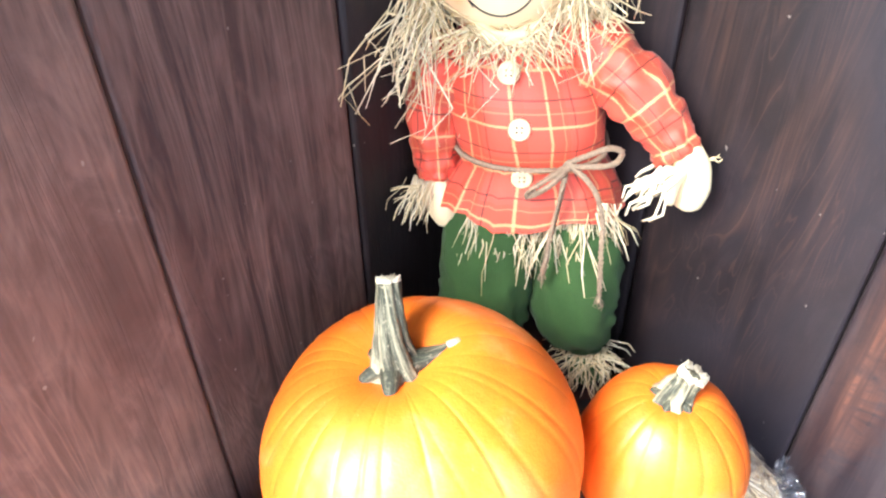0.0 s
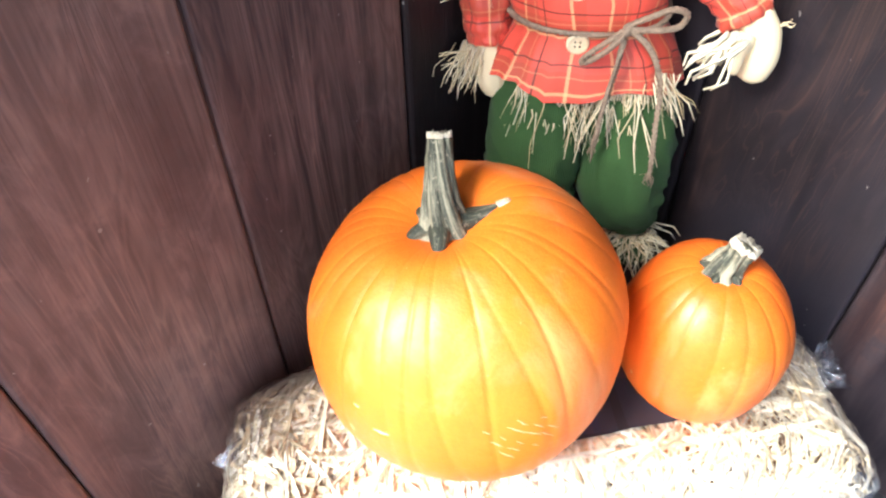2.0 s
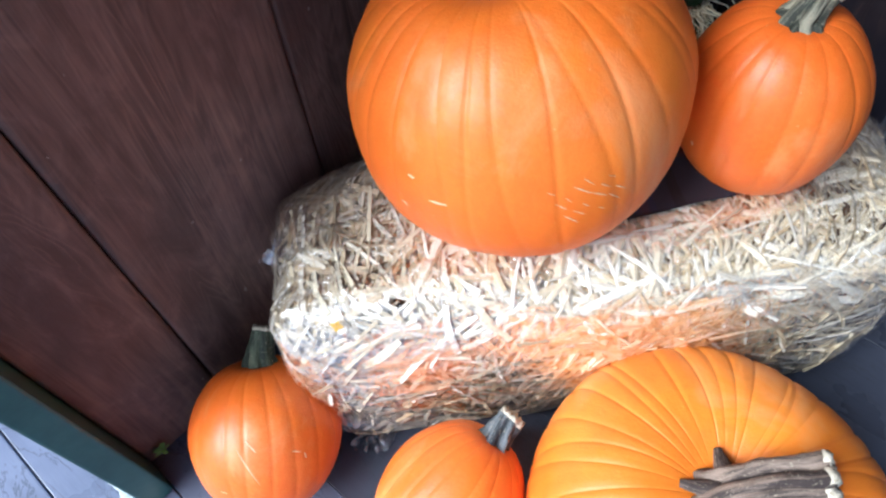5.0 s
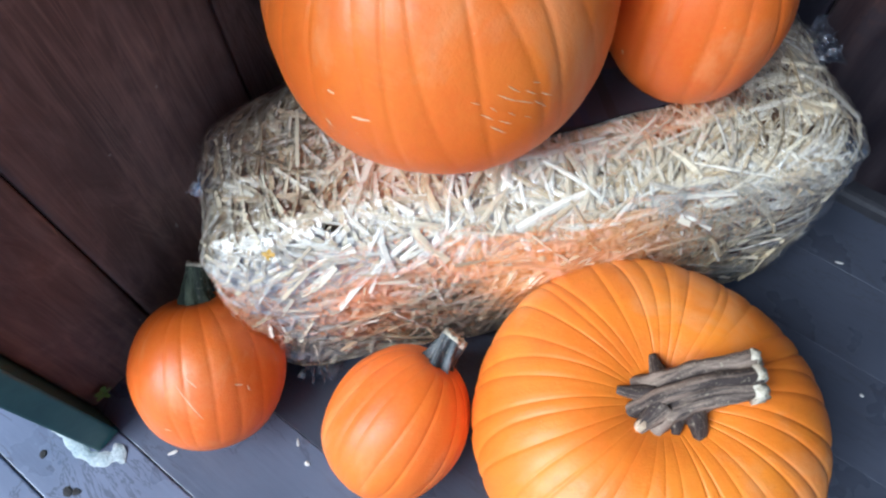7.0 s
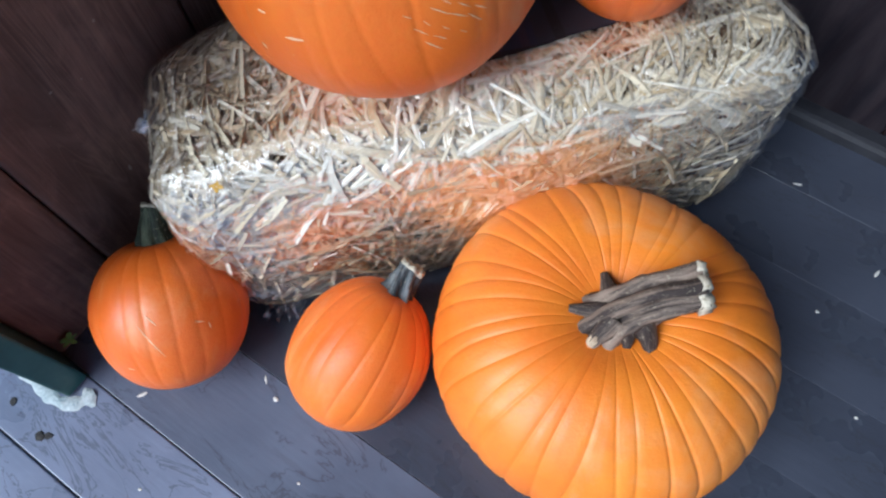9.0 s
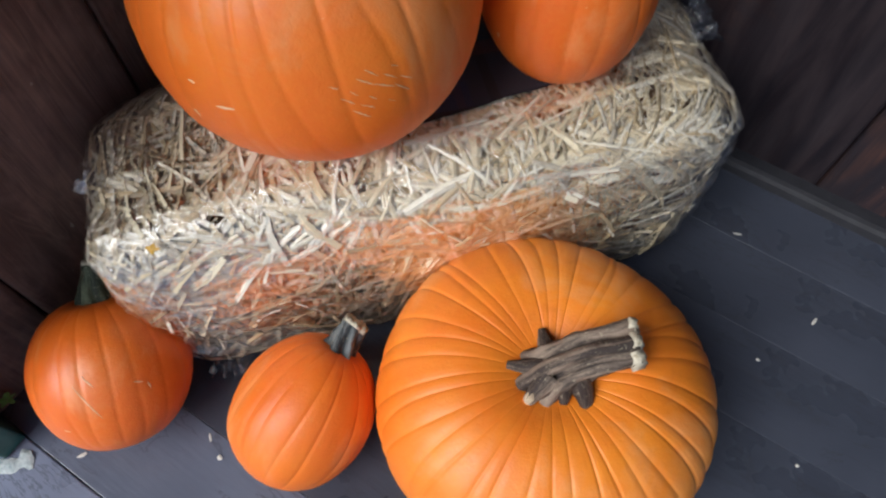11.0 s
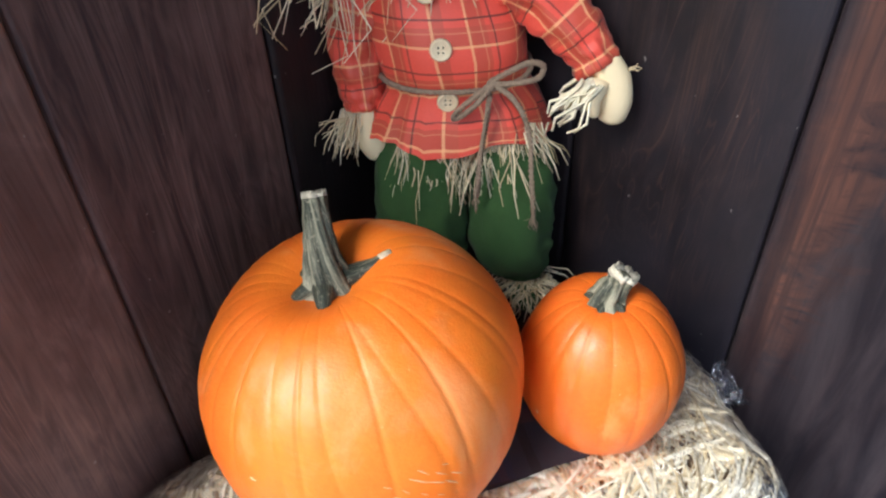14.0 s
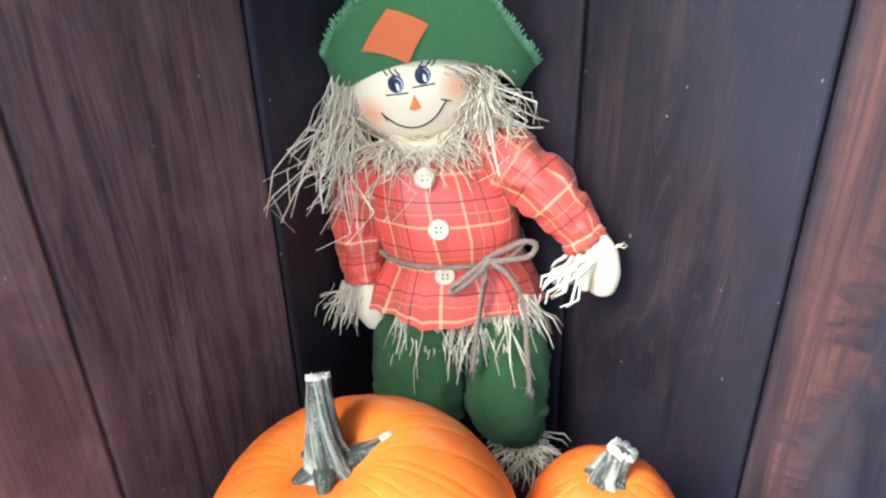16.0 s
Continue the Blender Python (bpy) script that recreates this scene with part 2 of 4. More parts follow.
BARK_GREEN = stem_bark("dark_green_stem", (0.014, 0.022, 0.013), (0.085, 0.105, 0.065))
BARK_SLATE = stem_bark("slate_stem", (0.016, 0.020, 0.024), (0.165, 0.180, 0.185))
CUT = mottled("dry_stem_cut", (0.36, 0.31, 0.22), (0.68, 0.63, 0.50), 90, 0.85, 0.5, 0.003)
ROOT_TIP = mottled("broken_root", (0.34, 0.25, 0.16), (0.66, 0.54, 0.38), 160, 0.8, 0.5, 0.002)
SCAR = mottled("pale_rind_scar", (0.78, 0.42, 0.20), (0.84, 0.56, 0.36), 200, 0.7)
STRAW = straw_fibre("bale_straw", (0.60, 0.46, 0.27), (0.86, 0.77, 0.56), (0.93, 0.89, 0.77), 0.34, 1.0)
# Core is darker than straw: shade between stalks is put into its colour.
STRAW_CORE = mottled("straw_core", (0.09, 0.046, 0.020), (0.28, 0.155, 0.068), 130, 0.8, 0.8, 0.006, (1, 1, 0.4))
FILM = plastic_film("clear_wrap", (0.995, 0.99, 0.98), 0.09)
FILM_BLUE = plastic_film("bunched_wrap", (0.925, 0.94, 0.98), 0.16)


def floor_paint(name, light_level):
    m = Mat(name)
    big = m.noise(m.coords((1, 1, 1)), 5, 4, 0.6)
    grain = m.noise(m.coords((0.12, 1, 1), shuffle=True), 60, 6, 0.65)
    crack = m.noise(m.coords((0.35, 1, 1), shuffle=True), 16, 5, 0.65, 0.8)
    col = m.mix(m.ramp(big, [(0.3, 0.0), (0.7, 1.0)]), tuple(v * light_level for v in (0.056, 0.064, 0.090)), tuple(v * light_level for v in (0.094, 0.106, 0.146)))
    col = m.mix(m.math("MULTIPLY", m.ramp(grain, [(0.25, 1.0), (0.42, 0.0)]), 0.3), col, (0.045, 0.044, 0.05))
    m.set("Base Color", m.mix(m.ramp(m.math("ABSOLUTE", m.math("SUBTRACT", crack, 0.5)), [(0.0, 0.55), (0.014, 0.0)]), col, (0.03, 0.03, 0.036)))
    m.set("Roughness", m.ramp(big, [(0.2, 0.22), (0.8, 0.36)]))
    m.bump(m.math("ADD", grain, crack), 0.3, 0.002)
    return m.m


# Daylight on the floor is put into the tone: dark inside, pale outside.
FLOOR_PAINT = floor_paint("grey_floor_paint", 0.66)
FLOOR_HALF_LIT = floor_paint("half_lit_floor_paint", 1.35)
FLOOR_LIT = floor_paint("lit_floor_paint", 2.2)
CEILING_PAINT = mottled("unseen_ceiling_stain", (0.05, 0.035, 0.03), (0.09, 0.06, 0.05), 12, 0.6, 0.3, 0.002, (0.1, 1, 1))
SOIL = mottled("bare_ground", (0.06, 0.055, 0.04), (0.11, 0.10, 0.07), 3, 0.95)


# ---- mesh helpers ----
class Build:
    """Collects faces with a material number and optional UVs, then makes one mesh."""
    def __init__(self):
        self.v, self.f, self.m, self.uv = [], [], [], []

    def add(self, verts, faces, mat=0, uv=None):
        o = len(self.v)
        self.v += [tuple(p) for p in verts]
        for f in faces:
            self.f.append([o + i for i in f])
            self.m.append(mat)
            self.uv.append([uv[i] if uv else (0.0, 0.0) for i in f])

    def rings(self, rings, mat=0, caps=True, uv=None, wrap=True):
        """Skin over rings of equal count."""
        n = len(rings[0])
        verts = [p for r in rings for p in r]
        faces = []
        for i in range(len(rings) - 1):
            for j in range(n if wrap else n - 1):
                k = (j + 1) % n
                faces.append((i * n + j, i * n + k, (i + 1) * n + k, (i + 1) * n + j))
        if caps and wrap:
            faces.append(tuple(reversed(range(n))))
            faces.append(tuple((len(rings) - 1) * n + j for j in range(n)))
        self.add(verts, faces, mat, uv)

    def tube(self, pts, radii, n=6, mat=0, flat=1.0, up=(0, 0, 1), caps=True, uvscale=None, wob=0.0):
        """Tube along points; flat squeezes it along the up side."""
        pts = [Vector(p) for p in pts]
        if not isinstance(radii, (list, tuple)):
            radii = [radii] * len(pts)
        rings, uv, run = [], [], 0.0
        for i, p in enumerate(pts):
            d = (pts[min(i + 1, len(pts) - 1)] - pts[max(i - 1, 0)])
            d = d.normalized() if d.length > 1e-9 else Vector((0, 0, 1))
            u = Vector(up)
            side = d.cross(u)
            if side.length < 1e-4:
                side = d.cross(Vector((1, 0, 0.3)))
            side.normalize()
            u = side.cross(d).normalized()
            if i:
                run += (p - pts[i - 1]).length
            ring = []
            for k in range(n):
                a = 2 * math.pi * k / n
                r = radii[i] * (1 + wob * noise.noise(Vector((3 * math.cos(a), 3 * math.sin(a), run * 55))))
                ring.append(p + side * (math.cos(a) * r) + u * (math.sin(a) * r * flat))
                uv.append((a * max(radii), run))
            rings.append(ring)
        self.rings(rings, mat, caps, uv if uvscale else None)

    def weld(self):
        """Joins points that lie together."""
        seen, remap, keep = {}, [], []
        for p in self.v:
            k = (round(p[0], 5), round(p[1], 5), round(p[2], 5))
            if k not in seen:
                seen[k] = len(keep)
                keep.append(p)
            remap.append(seen[k])
        self.v, self.f = keep, [[remap[i] for i in f] for f in self.f]
        return self

    def mesh(self, name, mats, smooth=True):
        me = bpy.data.meshes.new(name)
        me.from_pydata(self.v, [], self.f)
        for mt in mats:
            me.materials.append(mt)
        me.polygons.foreach_set("material_index", self.m)
        me.polygons.foreach_set("use_smooth", [smooth] * len(self.f))
        layer = me.uv_layers.new(name="UVMap")
        layer.data.foreach_set("uv", [c for f in self.uv for p in f for c in p])
        me.update()
        return me


def empty(name, m=None):
    ob = new(name)
    if m is not None:
        ob.matrix_world = m
    return ob


def part(name, build, mats, parent, label="", smooth=True):
    me = build.mesh(name, mats if isinstance(mats, list) else [mats], smooth) if isinstance(build, Build) else build
    ob = new(name, me)
    ob.parent = parent
    if label:
        tagged(ob, label)
    return ob


def smooth_path(points, steps=6):
    """Catmull-Rom through the points."""
    p = [Vector(q) for q in points]
    p = [p[0] * 2 - p[1]] + p + [p[-1] * 2 - p[-2]]
    out = []
    for i in range(1, len(p) - 2):
        for s in range(steps):
            t = s / steps
            a, b, c, d = p[i - 1:i + 3]
            out.append(0.5 * (2 * b + (c - a) * t + (2 * a - 5 * b + 4 * c - d) * t * t + (3 * b - a - 3 * c + d) * t ** 3))
    out.append(p[-2])
    return out


def box_mesh(name, size, mat, bevel=0.004, seg=2):
    bm = bmesh.new()
    bmesh.ops.create_cube(bm, size=1)
    bmesh.ops.scale(bm, vec=size, verts=bm.verts)
    if bevel:
        bmesh.ops.bevel(bm, geom=bm.edges[:], offset=bevel, segments=seg, affect="EDGES", profile=0.6)
    me = bpy.data.meshes.new(name)
    bm.to_mesh(me)
    bm.free()
    me.materials.append(mat)
    return me


# ---- structure: two board walls in a corner, painted porch floor ----
X_WALL, Y_WALL = -0.495, 0.71
BOARD_TOP = 2.4

left_backing = box_mesh("wall_left", (0.03, 0.92, BOARD_TOP), BACKING, 0)
wall_left = new("wall_left", left_backing)
wall_left.location = (X_WALL - 0.037, 0.285, BOARD_TOP / 2)
tagged(wall_left, "wall of wide red-brown stained vertical boards", "wall", kind="structure")
right_backing = box_mesh("wall_right", (3.16, 0.03, BOARD_TOP), BACKING, 0)
wall_right = new("wall_right", right_backing)
wall_right.location = (1.03, Y_WALL + 0.037, BOARD_TOP / 2)
tagged(wall_right, "wall of wide dark weathered vertical boards", "wall", kind="structure")


def board(parent, centre, size, mat):
    """One wall board with eased edges."""
    ob = new("board", box_mesh("board", size, mat, 0.008, 4))
    ob.parent = parent
    ob.matrix_parent_inverse = parent.matrix_basis.inverted()
    ob.location = centre
    return ob


GAP = 0.0014
# Board colour carries painted light: pale near the opening, dark beside the corner.
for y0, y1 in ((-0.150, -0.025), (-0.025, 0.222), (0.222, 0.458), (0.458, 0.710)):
    board(wall_left, (X_WALL - 0.011 - (0.003 if 0.2 < y0 < 0.4 else 0.0), (y0 + y1) / 2, BOARD_TOP / 2 + 0.002), (0.022, y1 - y0 - GAP, BOARD_TOP - 0.004), LIT_BOARD if y1 < 0.3 else RED_BOARD if y1 < 0.5 else SHADED_BOARD)
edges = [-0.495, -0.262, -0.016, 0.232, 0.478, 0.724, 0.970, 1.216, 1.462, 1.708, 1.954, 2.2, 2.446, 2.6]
# The first board here also has the corner's shade in its colour.
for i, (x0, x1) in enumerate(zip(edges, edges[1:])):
    board(wall_right, ((x0 + x1) / 2, Y_WALL + 0.011, BOARD_TOP / 2 + 0.002), (x1 - x0 - GAP, 0.022, BOARD_TOP - 0.004), (SHADED_BOARD, DARK_BOARD)[i] if i < 2 else BARE_BOARD if i == 2 else WORN_BOARD)

trim = new("trim_green", box_mesh("trim_green", (0.085, 0.032, BOARD_TOP), GREEN_PAINT, 0.003))
trim.location = (-0.4925, -0.166, BOARD_TOP / 2 + 0.001)
tagged(trim, "dark green painted end trim of the board wall", "trim", kind="structure")

base = Build()
prof = [(0.71, 0.0), (0.71, 0.022), (0.692, 0.022), (0.686, 0.020), (0.683, 0.014), (0.682, 0.0)]
base.rings([[(x, y, z) for y, z in prof] for x in (-0.49, 0.4, 1.3, 2.6)], 0)
baseboard = part("baseboard", base, GREY_BASE, None, smooth=False)
tagged(baseboard, "low grey painted base strip along the dark wall", "baseboard", kind="structure")

floor = new("floor", box_mesh("floor", (4.6, 4.2, 0.02), BACKING, 0))
floor.location = (0.3, -1.35, -0.034)
tagged(floor, "grey painted porch floor of narrow boards", "floor", kind="structure")
# Inner boards take the shaded tone, front boards the tone with painted daylight.
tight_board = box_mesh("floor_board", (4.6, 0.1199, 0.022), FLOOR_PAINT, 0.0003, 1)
open_board = box_mesh("floor_board", (4.6, 0.1178, 0.022), FLOOR_LIT, 0.0022, 2)
step_board = box_mesh("floor_board", (4.6, 0.1310, 0.022), FLOOR_HALF_LIT, 0.0012, 2)
short_board = box_mesh("floor_board", (4.6, 0.1058, 0.022), FLOOR_LIT, 0.0022, 2)
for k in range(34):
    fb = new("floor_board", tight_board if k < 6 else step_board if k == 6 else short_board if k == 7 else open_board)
    fb.parent = floor
    fb.matrix_parent_inverse = floor.matrix_basis.inverted()
    fb.location = (0.3, -0.084 if k == 6 else -0.204 if k == 7 else 0.642 - 0.12 * k, -0.011)
# Unseen slab, added to keep overhead sky light out of the corner.
sky_blocker = new("ceiling", box_mesh("ceiling", (4.6, 1.50, 0.05), CEILING_PAINT, 0))
sky_blocker.location = (0.3, 0.012, BOARD_TOP + 0.03)
tagged(sky_blocker, "unseen dark ceiling slab added to block sky light from above", "ceiling", kind="structure")
ground = new("ground", box_mesh("ground", (600, 600, 0.1), SOIL, 0))
ground.location = (0, 0, -0.55)
tagged(ground, "bare ground round the porch", "ground", kind="structure")


# ---- the straw bale, wrapped in clear film ----
BP, BU, BW = Vector((-0.319, 0.058)), Vector((0.669, 0.743)), Vector((-0.743, 0.669))
BALE_TOP = 0.290


def bale_point(p, out=0.0):
    """From the direction of a cube point to the soft, wall-squeezed block of straw."""
    a = [abs(c) for c in p]
    k = (a[0] ** 10 + (a[1] ** 5 + a[2] ** 5) ** 2) ** 0.1
    q = [c / k for c in p]
    wob = noise.noise(Vector(q) * 2.3) * 0.004 + noise.noise(Vector(q) * 6) * 0.003
    u = 0.292 + q[0] * (0.338 + out + wob)
    f = min(1.0, max(0.0, (u + 0.05) / 0.36))
    wmax = min(0.207 + 0.128 * f * f * (3 - 2 * f), 0.93 - 1.08 * u)
    w = 0.5 * (q[1] + 1) * (wmax + 2 * out) - out - 0.007 - wob * (q[1] < 0)
    z = BALE_TOP / 2 + q[2] * (BALE_TOP / 2 + out + (wob if q[2] > 0 else 0))
    if q[1] < -0.3:
        w -= 0.014 * (1 - z / BALE_TOP)
    u -= (0.060 if q[0] > 0 else 0.040) * q[0] * max(0.0, 0.62 - z / BALE_TOP)
    xy = BP + BU * u + BW * w
    return Vector((max(xy.x, -0.488), min(xy.y, 0.702), max(z, 0.001)))


def cube_grid(n, m):
    """Faces of a cube as grids: lists of (rows of points)."""
    for axis in range(3):
        for sign in (-1, 1):
            rows = []
            for i in range(n + 1):
                row = []
                for j in range(m + 1):
                    p = [0, 0, 0]
                    p[axis] = sign
                    p[(axis + 1) % 3] = (2 * i / n - 1) * sign
                    p[(axis + 2) % 3] = 2 * j / m - 1
                    row.append(p)
                rows.append(row)
            yield rows


def bale_shell(out, n, crinkle=0.0):
    b = Build()
    for rows in cube_grid(n, n):
        pts = []
        for row in rows:
            line = []
            for p in row:
                e = out
                if crinkle:
                    v = Vector(p)
                    e += crinkle * (abs(noise.noise(v * 7)) + 0.6 * abs(noise.noise(v * 17)))
                line.append(bale_point(p, e))
            pts.append(line)
        b.rings(pts, 0, False, None, wrap=False)
    return b.weld()


bale = empty("straw_bale", pose(BP.x, BP.y, 0))
tagged(bale, "small block of pale straw in clear film wrap, on the floor", "straw bale")
inv = Matrix.Translation((-BP.x, -BP.y, 0))


def shift(build):
    build.v = [tuple(inv @ Vector(p)) for p in build.v]
    return build


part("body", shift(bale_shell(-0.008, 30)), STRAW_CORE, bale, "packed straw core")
rng = random.Random(7)
stalks = Build()
for i in range(8600):
    face = rng.random()
    a, c = rng.uniform(-1.0, 1.0), rng.uniform(-1.0, 1.0)
    if face < 0.40:
        p, t1, t2 = (a, c, 1), (1, 0, 0), (0, 1, 0)
    elif face < 0.80:
        p, t1, t2 = (a, -1, c), (1, 0, 0), (0, 0, 1)
    elif face < 0.90:
        p, t1, t2 = (-1, a, c), (0, 1, 0), (0, 0, 1)
    else:
        p, t1, t2 = (1, a, c), (0, 1, 0), (0, 0, 1)
    if p[0] > 0.62 and p[2] < 0.5 and rng.random() < 0.55:
        continue
    p, t1, t2 = Vector(p), Vector(t1), Vector(t2)
    ang = rng.gauss(math.pi / 2, 0.75) if face < 0.4 else rng.uniform(0, math.pi)
    # cube units differ in length along the three sides
    size = Vector((0.35, 0.15, 0.145))
    d = t1 * math.cos(ang) + t2 * math.sin(ang)
    d = Vector((d.x / size.x, d.y / size.y, d.z / size.z))
    length = rng.choice((0.03, 0.045, 0.06, 0.08, 0.105)) * rng.uniform(0.7, 1.2)
    lift = rng.uniform(-0.006, 0.0065)
    curve = rng.uniform(-0.09, 0.09)
    side = t1 * -math.sin(ang) + t2 * math.cos(ang)
    side = Vector((side.x / size.x, side.y / size.y, side.z / size.z))
    pts = []
    for s in (-1, -0.33, 0.33, 1):
        q = p + d * (s * length / 2) + side * (curve * length * (1 - s * s) * 0.4)
        pts.append(bale_point(q, lift + 0.001 * s * rng.uniform(-1, 1)))
    c0 = (pts[1] + pts[2]) / 2
    up = bale_point(p, 0.02) - bale_point(p, 0.0)
    wid = rng.choice((0.0012, 0.0018, 0.0025, 0.0034)) * rng.uniform(0.8, 1.3)
    if rng.random() < 0.08:
        wid *= 1.5
    stalks.tube(pts, [wid, wid * 1.05, wid, wid * 0.7], 4, 0, 0.28, up)
straw_ob = part("straw", shift(stalks), STRAW, bale, "loose pale straw stalks", smooth=False)
tagged(straw_ob, kind="stuff")
wrap_ob = part("wrap", shift(bale_shell(0.006, 64, 0.0035)), FILM, bale, "clear crinkled stretch film")
wrap_ob.visible_shadow = False


def bunch(origin, along, spread, seed, pleats=9):
    """A gathered end of the film: one sheet, pleated and crumpled, fanning out from its knot."""
    r = random.Random(seed)
    b = Build()
    o, ax, sp = Vector(origin), Vector(along), Vector(spread)
    third = ax.cross(sp).normalized()
    cols = pleats * 6
    swing = [r.uniform(0.5, 1.3) for _ in range(pleats + 1)]
    rows = []
    for i in range(11):
        f = i / 10
        row = []
        for j in range(cols + 1):
            g = j / cols
            amp = swing[int(g * pleats)] * (0.004 + 0.014 * f)
            jig = Vector((noise.noise(Vector((j * 0.7, i * 0.6, seed))), noise.noise(Vector((j * 0.7, i * 0.6, seed + 9))), noise.noise(Vector((j * 0.7, i * 0.6, seed + 17))))) * 0.009 * f
            edge = 1 + 0.22 * noise.noise(Vector((j * 0.45, seed, 0)))
            row.append(o + ax * (f * edge) + sp * ((g - 0.5) * (0.35 + 0.75 * f)) + third * (amp * math.sin(2 * math.pi * g * pleats)) + jig)
        rows.append(row)
    b.rings(rows, 0, False, None, wrap=False)
    return b


for og, al, sp, sd in (((-0.420, 0.114, 0.238), (-0.022, -0.012, 0.018), (-0.010, 0.016, -0.034), 3), ((-0.016, 0.618, 0.262), (0.022, 0.014, 0.022), (0.044, -0.034, -0.012), 5),
                       ((-0.306, 0.068, 0.034), (0.010, -0.012, -0.030), (0.04, 0.024, 0.01), 8)):
    tail = part("wrap_end", shift(bunch(og, al, sp, sd)), FILM_BLUE, bale, "bunched bluish end of the film", smooth=False)
    tail.visible_shadow = False

# dark checked cloth under the pumpkins on top of the bale
PLAID_DARK = plaid_cloth("dark_checked_cloth", (0.020, 0.020, 0.030), (0.012, 0.020, 0.055), (0.085, 0.028, 0.026), (0.01, 0.01, 0.012), 0.15, 0.12)
cl = Build()
n = 24
rows, uvs = [], []
for i in range(n + 1):
    row = []
    for j in range(n + 1):
        u, w = 0.235 + 0.225 * i / n, 0.072 + 0.225 * j / n
        w += 0.010 * (u - 0.3) / 0.1
        q = (u - 0.292) / 0.338
        s = bale_point((q, 2 * w / 0.335 - 1, 1), 0.0)
        xy = BP + BU * u + BW * w
        row.append((xy.x, xy.y, s.z + 0.0095 + 0.003 * noise.noise(Vector((u * 20, w * 20, 0)))))
        uvs.append((u, w))
    rows.append(row)
cl.rings(rows, 0, False, uvs, wrap=False)
cl.rings([[(x, y, z - 0.002) for x, y, z in r] for r in rows], 0, False, uvs, wrap=False)
cloth = part("cloth", cl, PLAID_DARK, None)
tagged(cloth, "dark navy and maroon checked cloth lying on the straw bale", "cloth")


# ---- pumpkins ----
class Rind:
    """Shape of one pumpkin round its own upright axis, origin in its middle."""
    def __init__(self, radius, half, grooves, depth, sigma, dimple, seed, square=1.0, taper=0.0, wave=0.06, crown=0.0, lobe=0.006):
        r = random.Random(seed)
        self.R, self.h, self.depth, self.sigma, self.dimple, self.square, self.taper = radius, half, depth, sigma, dimple, square, taper
        self.at = [2 * math.pi * (i + r.uniform(-0.22, 0.22)) / grooves for i in range(grooves)]
        self.deep = [r.uniform(0.15, 1.0) for _ in range(grooves)]
        self.way = [(r.uniform(-wave, wave), r.uniform(0, 6)) for _ in range(grooves)]
        self.seed, self.crown, self.lobe = seed, crown, lobe

    def point(self, th, ph, out=0.0):
        s, c = math.sin(ph), math.cos(ph)
        sq = math.copysign(abs(c) ** self.square, c)
        rad = self.R * abs(s) ** (0.92 * self.square) * (1 - self.taper * c)
        z = self.h * sq
        g, near = 0.0, 9.0
        for a, d, (wv, w0) in zip(self.at, self.deep, self.way):
            x = (th - a - wv * math.sin(2 * ph + w0) + math.pi) % (2 * math.pi) - math.pi
            near = min(near, abs(x) / (0.4 + 0.6 * d))
            if abs(x) < self.sigma * 4:
                g += d * math.exp(-(x / self.sigma) ** 2)
        near = min(1.0, near * len(self.at) / math.pi)
        fold = self.lobe * (1 - near ** 0.6) * min(1.0, abs(s) * 1.5)
        low = noise.noise(Vector((1.3 * math.cos(th) * s, 1.3 * math.sin(th) * s, c * 1.3 + self.seed * 5.1))) * 0.035
        k = (1 - self.depth * min(g, 1.2) * (0.25 + 0.75 * abs(s)) * (1 + self.crown * max(c, 0)) - fold) * (1 + low)
        rr = rad / self.R
        dim = self.dimple * math.exp(-(rr / 0.30) ** 2)
        z -= math.copysign(dim, c) * (1.0 if c > 0 else 0.6)
        p = Vector((rad * k * math.cos(th), rad * k * math.sin(th), z * (1 + low * 0.5) - (self.depth * g * 0.5 + fold * 0.8) * self.R * max(c, 0) * min(1, rr * 3)))
        return p * (1 + out / self.R)

    def build(self, seg=200, rows=56):
        b = Build()
        rings = [[self.point(2 * math.pi * j / seg, math.pi * (0.012 + 0.976 * i / rows)) for j in range(seg)] for i in range(rows + 1)]
        b.rings([list(r) for r in reversed(rings)], 0)
        return b


